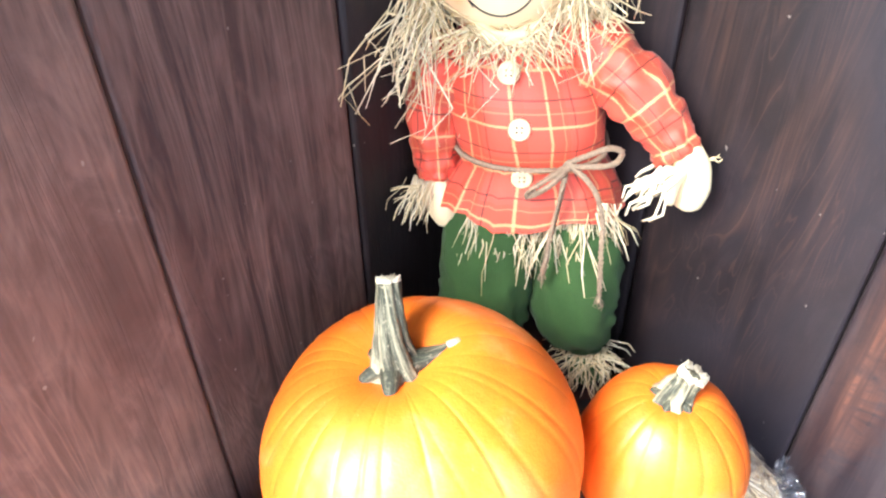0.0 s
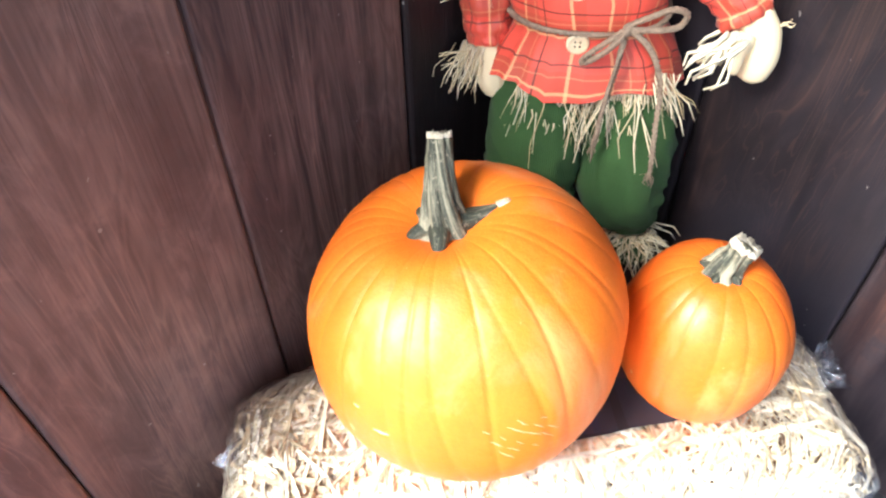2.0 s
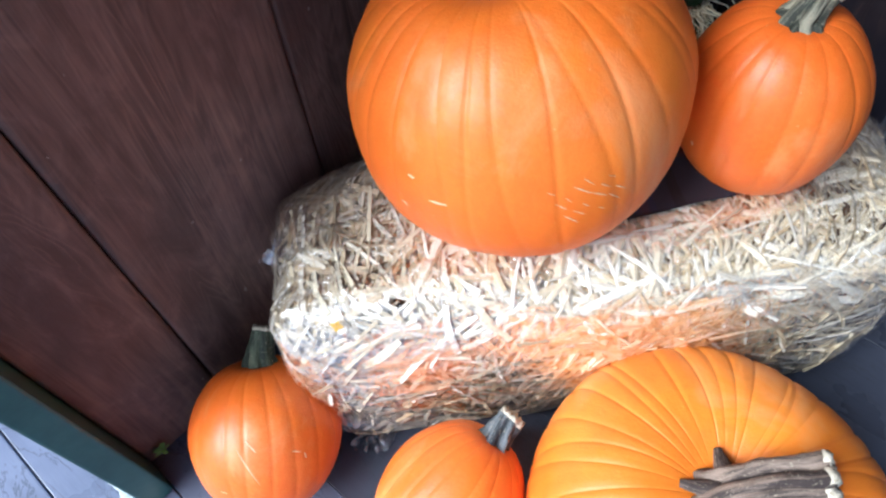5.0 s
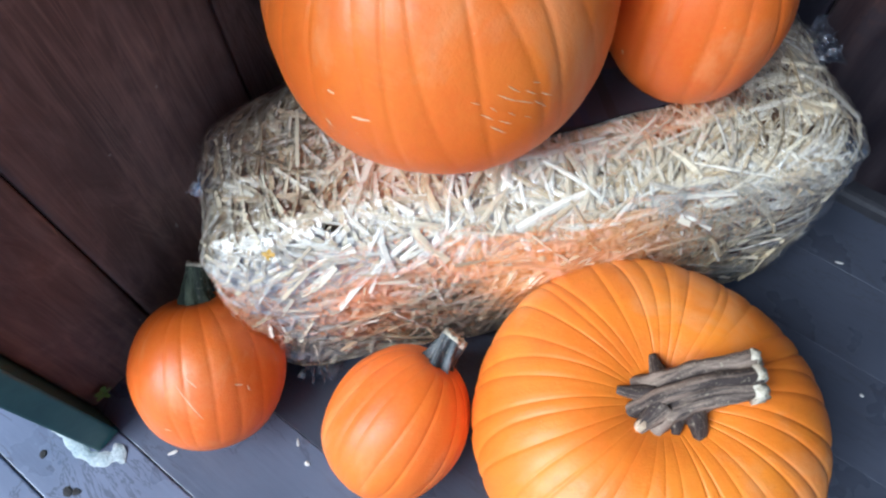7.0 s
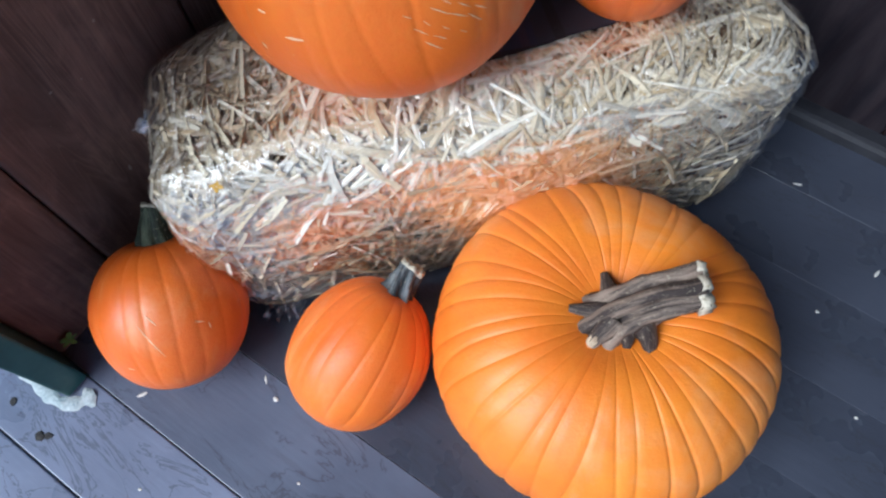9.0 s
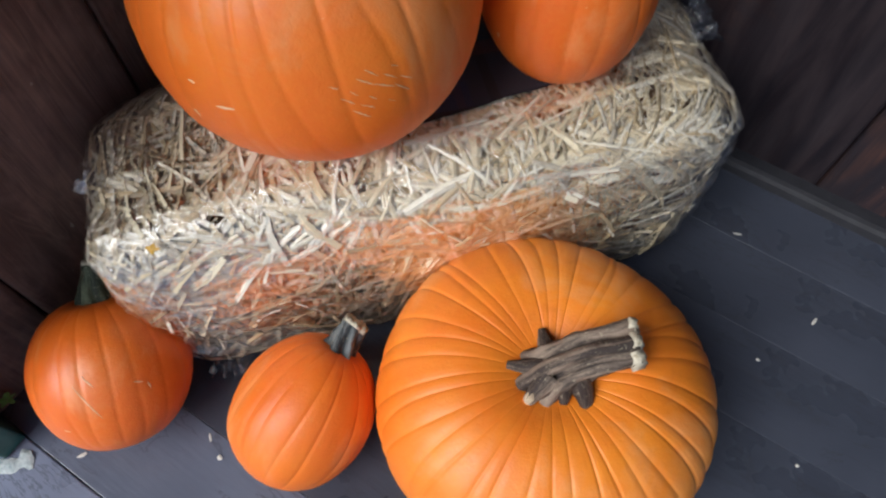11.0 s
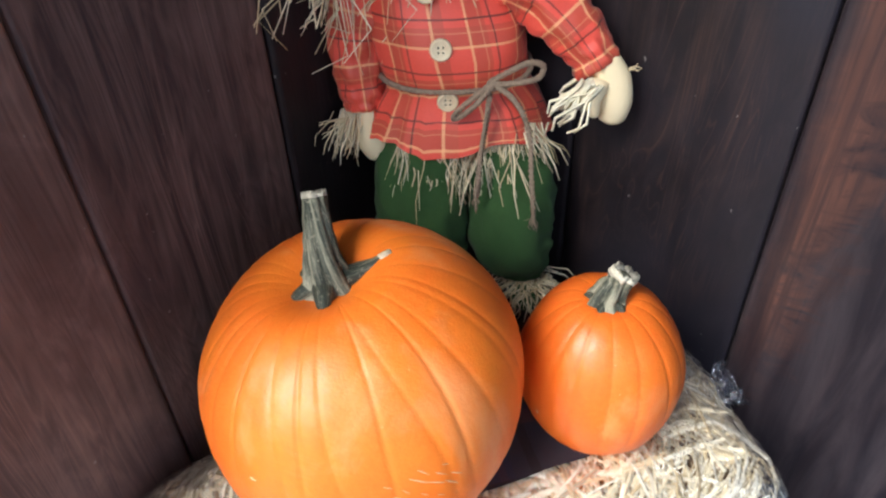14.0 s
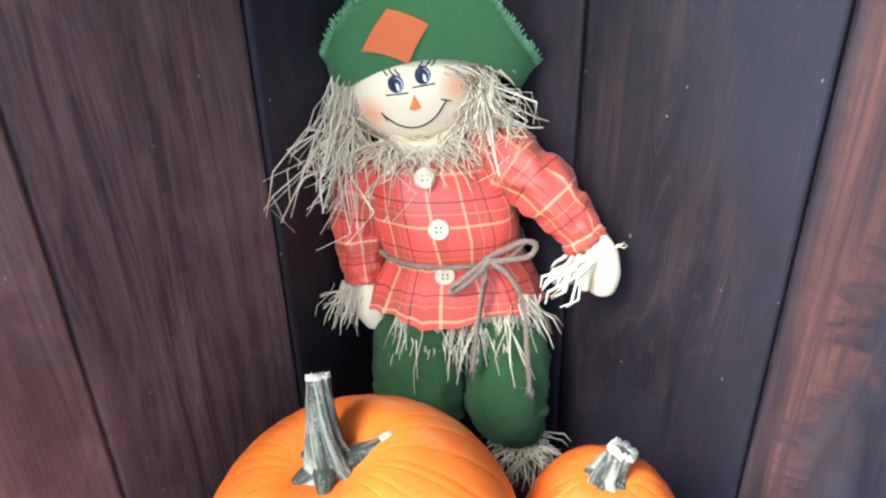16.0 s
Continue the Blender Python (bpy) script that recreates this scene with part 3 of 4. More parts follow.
def stem_parts(parent, path, radii, ridges, flare, bark, cut_label, seed, roots=(), ridged=0.16, chalk=0.004, pale=()):
    """Ridged woody stem with flared foot and a dry cut end."""
    r = random.Random(seed)
    pts = smooth_path(path, 7)
    n, rings, uv, run = ridges * 8, [], [], 0.0
    phase = [r.uniform(-0.25, 0.25) for _ in range(ridges)]
    for i, p in enumerate(pts):
        f = i / (len(pts) - 1)
        d = (pts[min(i + 1, len(pts) - 1)] - pts[max(i - 1, 0)]).normalized()
        side = d.cross(Vector((0.31, 0.95, 0.05))).normalized()
        up = side.cross(d).normalized()
        x = f * (len(radii) - 1)
        k = min(int(x), len(radii) - 2)
        rad = radii[k] + (radii[k + 1] - radii[k]) * (x - k)
        if i:
            run += (p - pts[i - 1]).length
        amp = ridged * (1.25 - 0.6 * f) + flare * max(0.0, 1 - f * 3.2) ** 2
        ring = []
        for j in range(n):
            a = 2 * math.pi * j / n
            ridge = int(a / (2 * math.pi) * ridges) % ridges
            lobe = abs(math.cos(a * ridges / 2 + phase[ridge] * 0.4)) ** 0.8
            w = rad * (1 + amp * (2 * lobe - 1) * (1 + phase[ridge])) * (1 + 0.10 * noise.noise(Vector((2.4 * math.cos(a), 2.4 * math.sin(a), f * 9 + seed))) + 0.05 * noise.noise(Vector((9 * math.cos(a), 9 * math.sin(a), f * 14 + seed))))
            ring.append(p + side * math.cos(a + f * 0.8) * w + up * math.sin(a + f * 0.8) * w)
            uv.append((a * 0.03, run))
        rings.append(ring)
    b = Build()
    b.rings(rings, 0, True, uv)
    stem = part("stem", b, bark, parent, "ridged woody stem")
    for k, root in enumerate(roots):
        rp = smooth_path(root[:-1], 5)
        w = root[-1]
        rb_ = Build()
        rb_.tube(rp, [w * (1.25 - 0.80 * i / (len(rp) - 1)) for i in range(len(rp))], 10, 0, 0.8, uvscale=1, wob=0.3)
        part("root", rb_, bark, stem)
        if k in pale:
            tp = Build()
            last = rp[-4:]
            tp.tube([p + Vector((0, 0, 0.0012)) for p in last] + [last[-1] * 1.5 - last[-2] * 0.5], [w * 0.56, w * 0.55, w * 0.50, w * 0.42, w * 0.15], 8, 0, 0.8, wob=0.4)
            part("root_tip", tp, ROOT_TIP, stem, "pale broken root tip")
    # dry end: a rough slightly hollow plate
    c = Build()
    end, prev = rings[-1], pts[-1] - pts[-2]
    mid = pts[-1]
    dn = prev.normalized()
    rim = [mid + (p - mid) * 1.05 - dn * (0.0012 + chalk * max(0.0, 0.5 + noise.noise(p * 90 + Vector((seed, 0, 0))))) for p in end]
    lip = [mid + (p - mid) * 0.98 + dn * (0.003 + 0.002 * r.uniform(-1, 1)) for p in end]
    inn = [mid + (p - mid) * 0.55 + dn * 0.001 * r.uniform(-1, 1) for p in end]
    c.rings([rim, lip, inn], 0)
    part("cut_end", c, CUT, stem, cut_label)
    return stem


def scar(rind, parent, th, ph, length, width, turn, seed):
    """A corky scratch that lies on the rind."""
    r = random.Random(seed)
    b = Build()
    rows = []
    for i in range(9):
        f = i / 8 - 0.5
        w = width * (0.25 + (1 - 4 * f * f) * r.uniform(0.5, 1.0))
        row = []
        for j in (-1, -0.4, 0.4, 1):
            a = f * length
            du = (a * math.cos(turn) - j * w * math.sin(turn)) / rind.R + 0.0008 * r.uniform(-1, 1)
            dv = (a * math.sin(turn) + j * w * math.cos(turn)) / rind.R
            row.append(rind.point(th + du / max(0.3, math.sin(ph)), ph + dv, 0.0005 if abs(j) < 0.9 else 0.0002))
        rows.append(row)
    b.rings(rows, 0, False, None, wrap=False)
    return part("scar", b, SCAR, parent, "pale corky scar")


def settle(thing, body, centre, rot, support, sink):
    """Stands the thing at centre, turned by rot, its lowest point a little sunk into the support."""
    low = min((rot @ v.co).z for v in body.data.vertices)
    thing.matrix_world = Matrix.Translation((centre[0], centre[1], support - low - sink)) @ rot.to_4x4()
    return thing.matrix_world


def axis_turn(direction, spin):
    return (Vector((0, 0, 1)).rotation_difference(Vector(direction)).to_matrix() @ Matrix.Rotation(spin, 3, "Z"))


# large one on the bale
pa = empty("pumpkin")
ra = Rind(0.1545, 0.146, 28, 0.0036, 0.016, 0.030, 2, 0.97, 0.0, 0.07, 4.0, 0.0042)
ba = part("rind", ra.build(420, 60), SKIN_DEEP, pa)
stem_parts(pa, [(0.000, 0.000, 0.100), (-0.002, 0.004, 0.130), (-0.009, 0.017, 0.160), (-0.017, 0.033, 0.190)], [0.034, 0.0205, 0.0145, 0.0115, 0.0098], 7, 0.6, BARK, "pale dry cut end", 4,
           [[(0.004, 0.002, 0.124), (0.016, 0.018, 0.122), (0.027, 0.033, 0.124), (0.036, 0.048, 0.128), 0.0120],
            [(0.004, -0.008, 0.128), (0.016, -0.022, 0.125), (0.024, -0.032, 0.121), 0.0085],
            [(-0.006, -0.008, 0.126), (-0.012, -0.022, 0.124), (-0.016, -0.034, 0.120), 0.008],
            [(-0.008, 0.000, 0.126), (-0.026, 0.002, 0.122), (-0.042, 0.002, 0.121), 0.0085]], 0.17, 0.001, (0,))
for k in range(14):
    scar(ra, pa, -0.72 + 0.027 * k + 0.012 * (k % 3), 1.38 + 0.036 * (k * 3 % 7), 0.008 + 0.005 * (k % 3), 0.0004 + 0.0001 * (k % 3), 0.72 + 0.08 * (k % 4), 20 + k)
scar(ra, pa, -1.33, 1.44, 0.016, 0.0016, 0.1, 31)
scar(ra, pa, -1.48, 1.30, 0.007, 0.0013, 0.2, 32)
scar(ra, pa, -1.58, 1.56, 0.007, 0.0015, 1.0, 33)
settle(pa, ba, (-0.288, 0.320), axis_turn((-0.14, -0.11, 1), 0.0), BALE_TOP, 0.0155)
tagged(pa, "large round orange pumpkin with tall grey-green stem on the bale", "pumpkin", "pumpkins")

# small one on the bale
pb = empty("pumpkin")
rb = Rind(0.0865, 0.104, 16, 0.007, 0.022, 0.012, 5, 1.0, 0.03, 0.06, 1.0, 0.010)
bb = part("rind", rb.build(260, 48), SKIN_RED, pb)
stem_parts(pb, [(-0.002, -0.002, 0.078), (0.000, 0.000, 0.098), (0.007, 0.002, 0.112), (0.013, 0.004, 0.124)], [0.023, 0.0150, 0.0115, 0.0130], 6, 0.6, BARK, "white dry cut end", 9,
           [[(-0.006, 0.000, 0.096), (-0.018, 0.003, 0.094), (-0.028, 0.005, 0.090), 0.006], [(-0.002, -0.008, 0.096), (-0.009, -0.018, 0.093), (-0.013, -0.026, 0.088), 0.006], [(0.006, -0.004, 0.096), (0.011, -0.015, 0.093), (0.013, -0.024, 0.089), 0.006]], 0.22, 0.005)
scar(rb, pb, -2.45, 1.75, 0.005, 0.0020, 1.3, 41)
settle(pb, bb, (-0.117, 0.496), axis_turn((0.0, -0.02, 1), 0.5), BALE_TOP, 0.016)
tagged(pb, "small smooth reddish orange pumpkin with short stem on the bale", "pumpkin", "pumpkins")

# tipped one against the left wall
pc = empty("pumpkin")
rc = Rind(0.087, 0.091, 18, 0.007, 0.022, 0.012, 8, 1.0, 0.0, 0.06, 1.0, 0.009)
bc = part("rind", rc.build(260, 48), SKIN_RED, pc)
stem_parts(pc, [(0, 0, 0.070), (0.001, 0.001, 0.090), (0.004, 0.004, 0.108), (0.006, 0.007, 0.122)], [0.020, 0.0150, 0.0125, 0.0125], 6, 0.4, BARK_GREEN, "dull dry cut end", 12, (), 0.2, 0.001)
turn_c = axis_turn((-0.54, 0.56, 0.62), 0.6)
for k, (vx, vy, vz, ln, tu) in enumerate(((0.42, -0.40, 0.62, 0.045, 1.1), (0.36, -0.26, 0.80, 0.016, 0.9), (0.72, 0.05, 0.60, 0.010, 0.3), (0.80, 0.10, 0.50, 0.007, 1.3), (0.30, -0.75, 0.35, 0.008, 0.3))):
    loc = turn_c.inverted() @ Vector((vx, vy, vz)).normalized()
    scar(rc, pc, math.atan2(loc.y, loc.x), math.acos(loc.z), ln, 0.0008, tu, 60 + k)
settle(pc, bc, (-0.375, -0.030), turn_c, 0.0, 0.002)
tagged(pc, "small orange pumpkin with a dark green stem, tipped against the wall", "pumpkin", "pumpkins")

# small one lying on its side before the bale
pd = empty("pumpkin")
rd = Rind(0.078, 0.089, 17, 0.012, 0.020, 0.008, 11, 1.0, 0.09, 0.05, 1.0, 0.012)
bd = part("rind", rd.build(280, 48), SKIN_DEEP, pd)
stem_parts(pd, [(0, 0, 0.068), (0.001, 0, 0.086), (0.002, 0.001, 0.100), (0.004, 0.002, 0.114)], [0.0195, 0.0150, 0.0130, 0.0130], 6, 0.35, BARK_SLATE, "pale frayed cut end", 15, (), 0.24, 0.007)
settle(pd, bd, (-0.161, 0.055), axis_turn((0.06, 0.84, 0.55), 1.0), 0.0, 0.002)
tagged(pd, "small orange pumpkin lying on its side before the bale", "pumpkin", "pumpkins")

# large ribbed one on the floor
pe = empty("pumpkin")
re_ = Rind(0.180, 0.118, 36, 0.0088, 0.0120, 0.034, 14, 0.86, 0.0, 0.07, 0.3, 0.0080)
be = part("rind", re_.build(720, 60), SKIN_GOLD, pe)
stem_parts(pe, [(-0.006, -0.006, 0.070), (0.000, -0.002, 0.094), (0.016, 0.008, 0.116), (0.040, 0.021, 0.131), (0.066, 0.032, 0.137)], [0.030, 0.0235, 0.0200, 0.0195, 0.0205], 6, 0.45, BARK_BROWN, "chalky pale cut end", 18,
           [[(-0.004, 0.006, 0.108), (-0.014, 0.022, 0.104), (-0.020, 0.036, 0.101), 0.0095], [(-0.010, -0.003, 0.106), (-0.028, -0.006, 0.102), (-0.045, -0.008, 0.099), 0.0090],
            [(-0.002, -0.010, 0.110), (-0.010, -0.024, 0.104), (-0.018, -0.038, 0.097), 0.0120], [(0.010, -0.010, 0.106), (0.014, -0.021, 0.100), (0.016, -0.030, 0.095), 0.0085],
            [(0.022, -0.006, 0.112), (0.032, -0.018, 0.104), (0.038, -0.029, 0.096), 0.0110]], 0.30, 0.010, (2,))
settle(pe, be, (0.055, 0.203), axis_turn((0.0, 0.0, 1), 0.3), 0.0, 0.002)
tagged(pe, "large deep-ribbed golden orange pumpkin with bent brown stem on floor", "pumpkin", "pumpkins")


# ---- the scarecrow doll standing on the back of the bale, one mesh ----
def doll_cloth_skin():
    m = Mat("cream_doll_cloth")
    weave = m.noise(m.coords(), 420, 3, 0.6)
    big = m.noise(m.coords(), 25, 3, 0.5)
    col = m.mix(big, (0.78, 0.62, 0.36), (0.86, 0.72, 0.47))
    for c in ((-0.070, 0.045, 0.768), (0.018, 0.045, 0.795)):
        d = m.n("VectorMath", operation="DISTANCE")
        m.put(d.inputs[0], m.n("TexCoord").outputs["Object"])
        d.inputs[1].default_value = c
        col = m.mix(m.math("MULTIPLY", m.ramp(d.outputs["Value"], [(0.004, 1.0), (0.022, 0.0)]), 0.7), col, (0.85, 0.30, 0.12))
    m.set("Base Color", col)
    m.set("Roughness", 0.8)
    m.bump(weave, 0.25, 0.0006)
    return m.m


def felt(name, a, b, twill=0.0):
    m = Mat(name)
    x = m.noise(m.coords((1, 1, 0.3)), 420, 4, 0.7)
    y = m.noise(m.coords(), 40, 3, 0.6)
    w = m.n("TexWave")
    m.put(w.inputs["Vector"], m.coords())
    w.inputs["Scale"].default_value = 130
    w.inputs["Distortion"].default_value = 2.0
    col = m.mix(m.math("ADD", m.math("MULTIPLY", x, 0.5), m.math("MULTIPLY", y, 0.5)), a, b)
    m.set("Base Color", m.mix(m.math("MULTIPLY", w.outputs["Fac"], twill), col, tuple(min(1.0, c * 1.9) for c in b)))
    m.set("Roughness", 0.9)
    m.set("Sheen Weight", 0.04)
    m.bump(m.math("ADD", x, w.outputs["Fac"]), 0.45, 0.0012)
    return m.m


DOLL = [doll_cloth_skin(),
        plaid_cloth("red_plaid_cloth", (0.66, 0.075, 0.045), (0.40, 0.065, 0.03), (0.84, 0.48, 0.22), (0.09, 0.02, 0.015), 0.054, 0.05),
        felt("green_felt", (0.015, 0.048, 0.010), (0.042, 0.105, 0.022)),
        straw_fibre("raffia", (0.68, 0.52, 0.28), (0.84, 0.71, 0.45), (0.92, 0.83, 0.60), 0.6),
        felt("orange_felt", (0.62, 0.13, 0.03), (0.74, 0.20, 0.05)),
        mottled("wood_button", (0.70, 0.55, 0.34), (0.80, 0.67, 0.45), 60, 0.5),
        mottled("jute_twine", (0.22, 0.15, 0.10), (0.40, 0.30, 0.21), 320, 0.9, 0.8, 0.002),
        mottled("black_stitch", (0.012, 0.010, 0.010), (0.025, 0.02, 0.02), 80, 0.7),
        mottled("white_paint_dot", (0.78, 0.78, 0.76), (0.85, 0.85, 0.84), 80, 0.6),
        mottled("blue_paint", (0.006, 0.020, 0.075), (0.012, 0.036, 0.11), 80, 0.6),
        mottled("orange_paint", (0.80, 0.16, 0.025), (0.85, 0.22, 0.04), 80, 0.7),
        felt("green_burlap", (0.026, 0.090, 0.026), (0.066, 0.175, 0.050), 0.30),
        mottled("green_fray", (0.10, 0.26, 0.10), (0.24, 0.42, 0.20), 150, 0.8),
        mottled("pale_raffia", (0.74, 0.66, 0.44), (0.86, 0.80, 0.62), 150, 0.6)]
SKIN, PLAID, GREEN, RAF, PATCH, BUTTON, TWINE, BLACK, WHITE, BLUE, NOSE, HAT, FRAY, PALE = range(14)
dr = random.Random(11)
dl = Build()


def blob(centre, radii, mat, nu=28, nv=16, lump=0.0):
    rings = []
    for i in range(nv + 1):
        f = math.pi * (0.02 + 0.96 * i / nv)
        ring = []
        for j in range(nu):
            a = 2 * math.pi * j / nu
            v = Vector((math.cos(a) * math.sin(f), math.sin(a) * math.sin(f), -math.cos(f)))
            k = 1 + lump * noise.noise(v * 2.5 + Vector(centre) * 40)
            ring.append((centre[0] + radii[0] * v.x * k, centre[1] + radii[1] * v.y * k, centre[2] + radii[2] * v.z * k))
        rings.append(ring)
    dl.rings(rings, mat)


def strands(count, start, aim, length, droop, mat=RAF, width=0.0011, spread=0.5, bend=0.20):
    """Raffia: start() gives a root, aim() a direction."""
    for _ in range(count):
        p, d = Vector(start()), Vector(aim())
        d = (d + Vector((dr.gauss(0, spread), dr.gauss(0, spread), dr.gauss(0, spread * 0.7))) * 0.5).normalized()
        ln = length * dr.uniform(0.55, 1.15)
        kink = Vector((dr.gauss(0, 1), dr.gauss(0, 1), dr.gauss(0, 0.6))) * bend * ln
        pts = [p, p + d * ln * 0.35 + Vector((0, 0, -droop * ln * 0.08)), p + d * ln * 0.7 + kink + Vector((0, 0, -droop * ln * 0.3)), p + d * ln + kink * 0.6 + Vector((0, 0, -droop * ln * 0.6))]
        w = width * dr.uniform(0.6, 1.3)
        dl.tube(pts, [w, w, w * 0.9, w * 0.6], 4, mat, 0.5, (0.2, -1, 0.3))


# trousers: two soft legs gathered at the ankle
def leg(cx, top, bottom, foot, puff):
    pts = [(cx * 0.62 + 0.010, 0.068, 0.570), (cx * 0.78 + 0.002, 0.056, top), (cx * 1.03, 0.030, 0.465), (cx * 1.05, 0.010, 0.40), (foot[0], foot[1] + 0.006, bottom + 0.02), (foot[0], foot[1], bottom)]
    path = smooth_path(pts, 6)
    n = len(path)
    taper = ((0.0, 0.70), (0.2, 0.98), (0.45, 1.03), (0.65, 0.93), (0.82, 0.72), (1.0, 0.46))
    radii = []
    for i in range(n):
        f = i / (n - 1)
        for (f0, k0), (f1, k1) in zip(taper, taper[1:]):
            if f0 <= f <= f1 + 1e-6:
                k = k0 + (k1 - k0) * (f - f0) / (f1 - f0)
        radii.append(puff * k)
    dl.tube(path, radii, 32, GREEN, 0.95, (0, 1, 0), wob=0.20)


leg(-0.030, 0.54, 0.335, (-0.022, 0.010), 0.057)
leg(0.075, 0.54, 0.335, (0.092, 0.002), 0.054)
for fx in (-0.030, 0.102):
    blob((fx, -0.006, 0.310), (0.024, 0.030, 0.022), GREEN, 18, 10)
    strands(150, lambda fx=fx: (fx + dr.gauss(0, 0.014), dr.gauss(-0.004, 0.014), 0.336), lambda: (dr.gauss(0, 0.8), dr.gauss(-0.3, 0.7), -0.40), 0.048, 0.6, spread=0.6)

# jacket body: rings up the torso, gathered at the waist, flared hem
rows, uvs = [], []
prof = [(0.532, 0.111, 0.078, 0.015, 0.060), (0.550, 0.105, 0.073, 0.015, 0.061), (0.572, 0.095, 0.064, 0.015, 0.060), (0.590, 0.081, 0.058, 0.014, 0.060), (0.604, 0.083, 0.060, 0.012, 0.062),
        (0.630, 0.089, 0.066, 0.008, 0.066), (0.660, 0.087, 0.068, 0.003, 0.074), (0.690, 0.081, 0.064, -0.003, 0.085), (0.712, 0.072, 0.056, -0.008, 0.092), (0.730, 0.050, 0.042, -0.014, 0.096), (0.742, 0.030, 0.030, -0.018, 0.098)]
nu = 64
for z, rx, ry, cx, cy in prof:
    ring = []
    for j in range(nu + 1):
        a = 2 * math.pi * j / nu - math.pi / 2
        fold = 1 + (0.035 * math.sin(a * 17 + 3 * math.sin(a * 3)) if z < 0.60 else 0.012 * math.sin(a * 9 + z * 60)) + 0.08 * noise.noise(Vector((2 * math.cos(a), 2 * math.sin(a), z * 26)))
        dz = 0.008 * math.sin(a * 5 + 1) if z < 0.54 else 0.0
        ca, sa = math.cos(a), math.sin(a)
        ring.append((cx + math.copysign(abs(ca) ** 0.85, ca) * rx * fold, cy + math.copysign(abs(sa) ** 0.85, sa) * ry * fold, z + dz))
        uvs.append((a * 0.082, z))
    rows.append(ring)
dl.rings(rows, PLAID, False, uvs, wrap=False)
inner = [[(0.010 + (x - 0.010) * 0.96, 0.062 + (y - 0.062) * 0.96, z + 0.001) for x, y, z in r] for r in rows[:2]]
dl.rings(inner, PLAID, False, uvs[:2 * (nu + 1)], wrap=False)
blob((0.012, 0.062, 0.562), (0.070, 0.046, 0.034), GREEN, 24, 10)


def sleeve(points, radii):
    path = smooth_path(points, 8)
    n = len(path)
    rad = []
    for i in range(n):
        x = i / (n - 1) * (len(radii) - 1)
        k = min(int(x), len(radii) - 2)
        rad.append((radii[k] + (radii[k + 1] - radii[k]) * (x - k)) * (1 + 0.05 * math.sin(i * 1.3)))
    dl.tube(path, rad, 32, PLAID, 0.95, (0, 1, 0), uvscale=1, wob=0.34)


sleeve([(0.048, 0.080, 0.712), (0.086, 0.055, 0.700), (0.122, 0.030, 0.674), (0.152, 0.018, 0.640), (0.168, 0.010, 0.618)], [0.034, 0.037, 0.034, 0.031, 0.025, 0.023])
sleeve([(-0.066, 0.085, 0.706), (-0.090, 0.066, 0.675), (-0.098, 0.054, 0.630), (-0.096, 0.046, 0.585), (-0.094, 0.042, 0.562)], [0.030, 0.031, 0.030, 0.028, 0.025, 0.022])
# mitten hands
for pts, rad in (([(0.172, 0.008, 0.628), (0.182, 0.004, 0.606), (0.186, 0.000, 0.584), (0.185, 0.000, 0.564), (0.184, 0.000, 0.557)], [0.016, 0.0205, 0.020, 0.016, 0.007]),
                 ([(-0.092, 0.040, 0.562), (-0.090, 0.034, 0.545), (-0.086, 0.030, 0.522), (-0.082, 0.030, 0.506), (-0.081, 0.030, 0.500)], [0.015, 0.018, 0.018, 0.013, 0.006])):
    path = smooth_path(pts, 4)
    rr = [rad[min(int(i / (len(path) - 1) * 4), 3)] + (rad[min(int(i / (len(path) - 1) * 4), 3) + 1] - rad[min(int(i / (len(path) - 1) * 4), 3)]) * (i / (len(path) - 1) * 4 - min(int(i / (len(path) - 1) * 4), 3)) for i in range(len(path))]
    dl.tube(path, rr, 20, SKIN, 0.8, (0, 1, 0))
dl.tube(smooth_path([(0.168, -0.006, 0.610), (0.160, -0.016, 0.592), (0.162, -0.018, 0.574)], 5), [0.009, 0.010, 0.010, 0.0095, 0.009, 0.009, 0.0085, 0.008, 0.007, 0.006, 0.004], 12, SKIN)
strands(26, lambda: (0.160 + dr.gauss(0, 0.006), -0.012 + dr.gauss(0, 0.008), 0.612), lambda: (-0.75, -0.2, -0.65), 0.048, 0.2, PALE, 0.0022, 0.35)
strands(6, lambda: (0.196, 0.0, 0.618), lambda: (0.6, 0.1, 0.1), 0.022, 0.2, RAF, 0.0009, 0.9)
strands(60, lambda: (-0.104 + dr.gauss(0, 0.008), 0.030 + dr.gauss(0, 0.010), 0.562), lambda: (-0.35, -0.2, -1.0), 0.052, 0.2, RAF, 0.0008, 0.35, 0.08)
strands(6, lambda: (-0.108, 0.030, 0.556), lambda: (-1, -0.1, -0.2), 0.04, 0.1, RAF, 0.0010, 0.4)
# straw under the hem
strands(230, lambda: (0.012 + 0.068 * math.sin(dr.uniform(-1.25, 1.25)), 0.062 - 0.064 * math.cos(dr.uniform(-0.8, 0.8)), 0.545), lambda: (dr.gauss(0, 0.25), -0.12, -1.0), 0.080, 0.1, RAF, 0.0008, 0.3, 0.08)
strands(45, lambda: (0.090 + dr.gauss(0, 0.012), 0.006, 0.556), lambda: (0.4, -0.3, -1.0), 0.060, 0.1, RAF, 0.0008, 0.8, 0.08)

# head
HC, HR = Vector((-0.027, 0.090, 0.790)), Vector((0.077, 0.061, 0.073))
blob(HC, HR, SKIN, 48, 32)


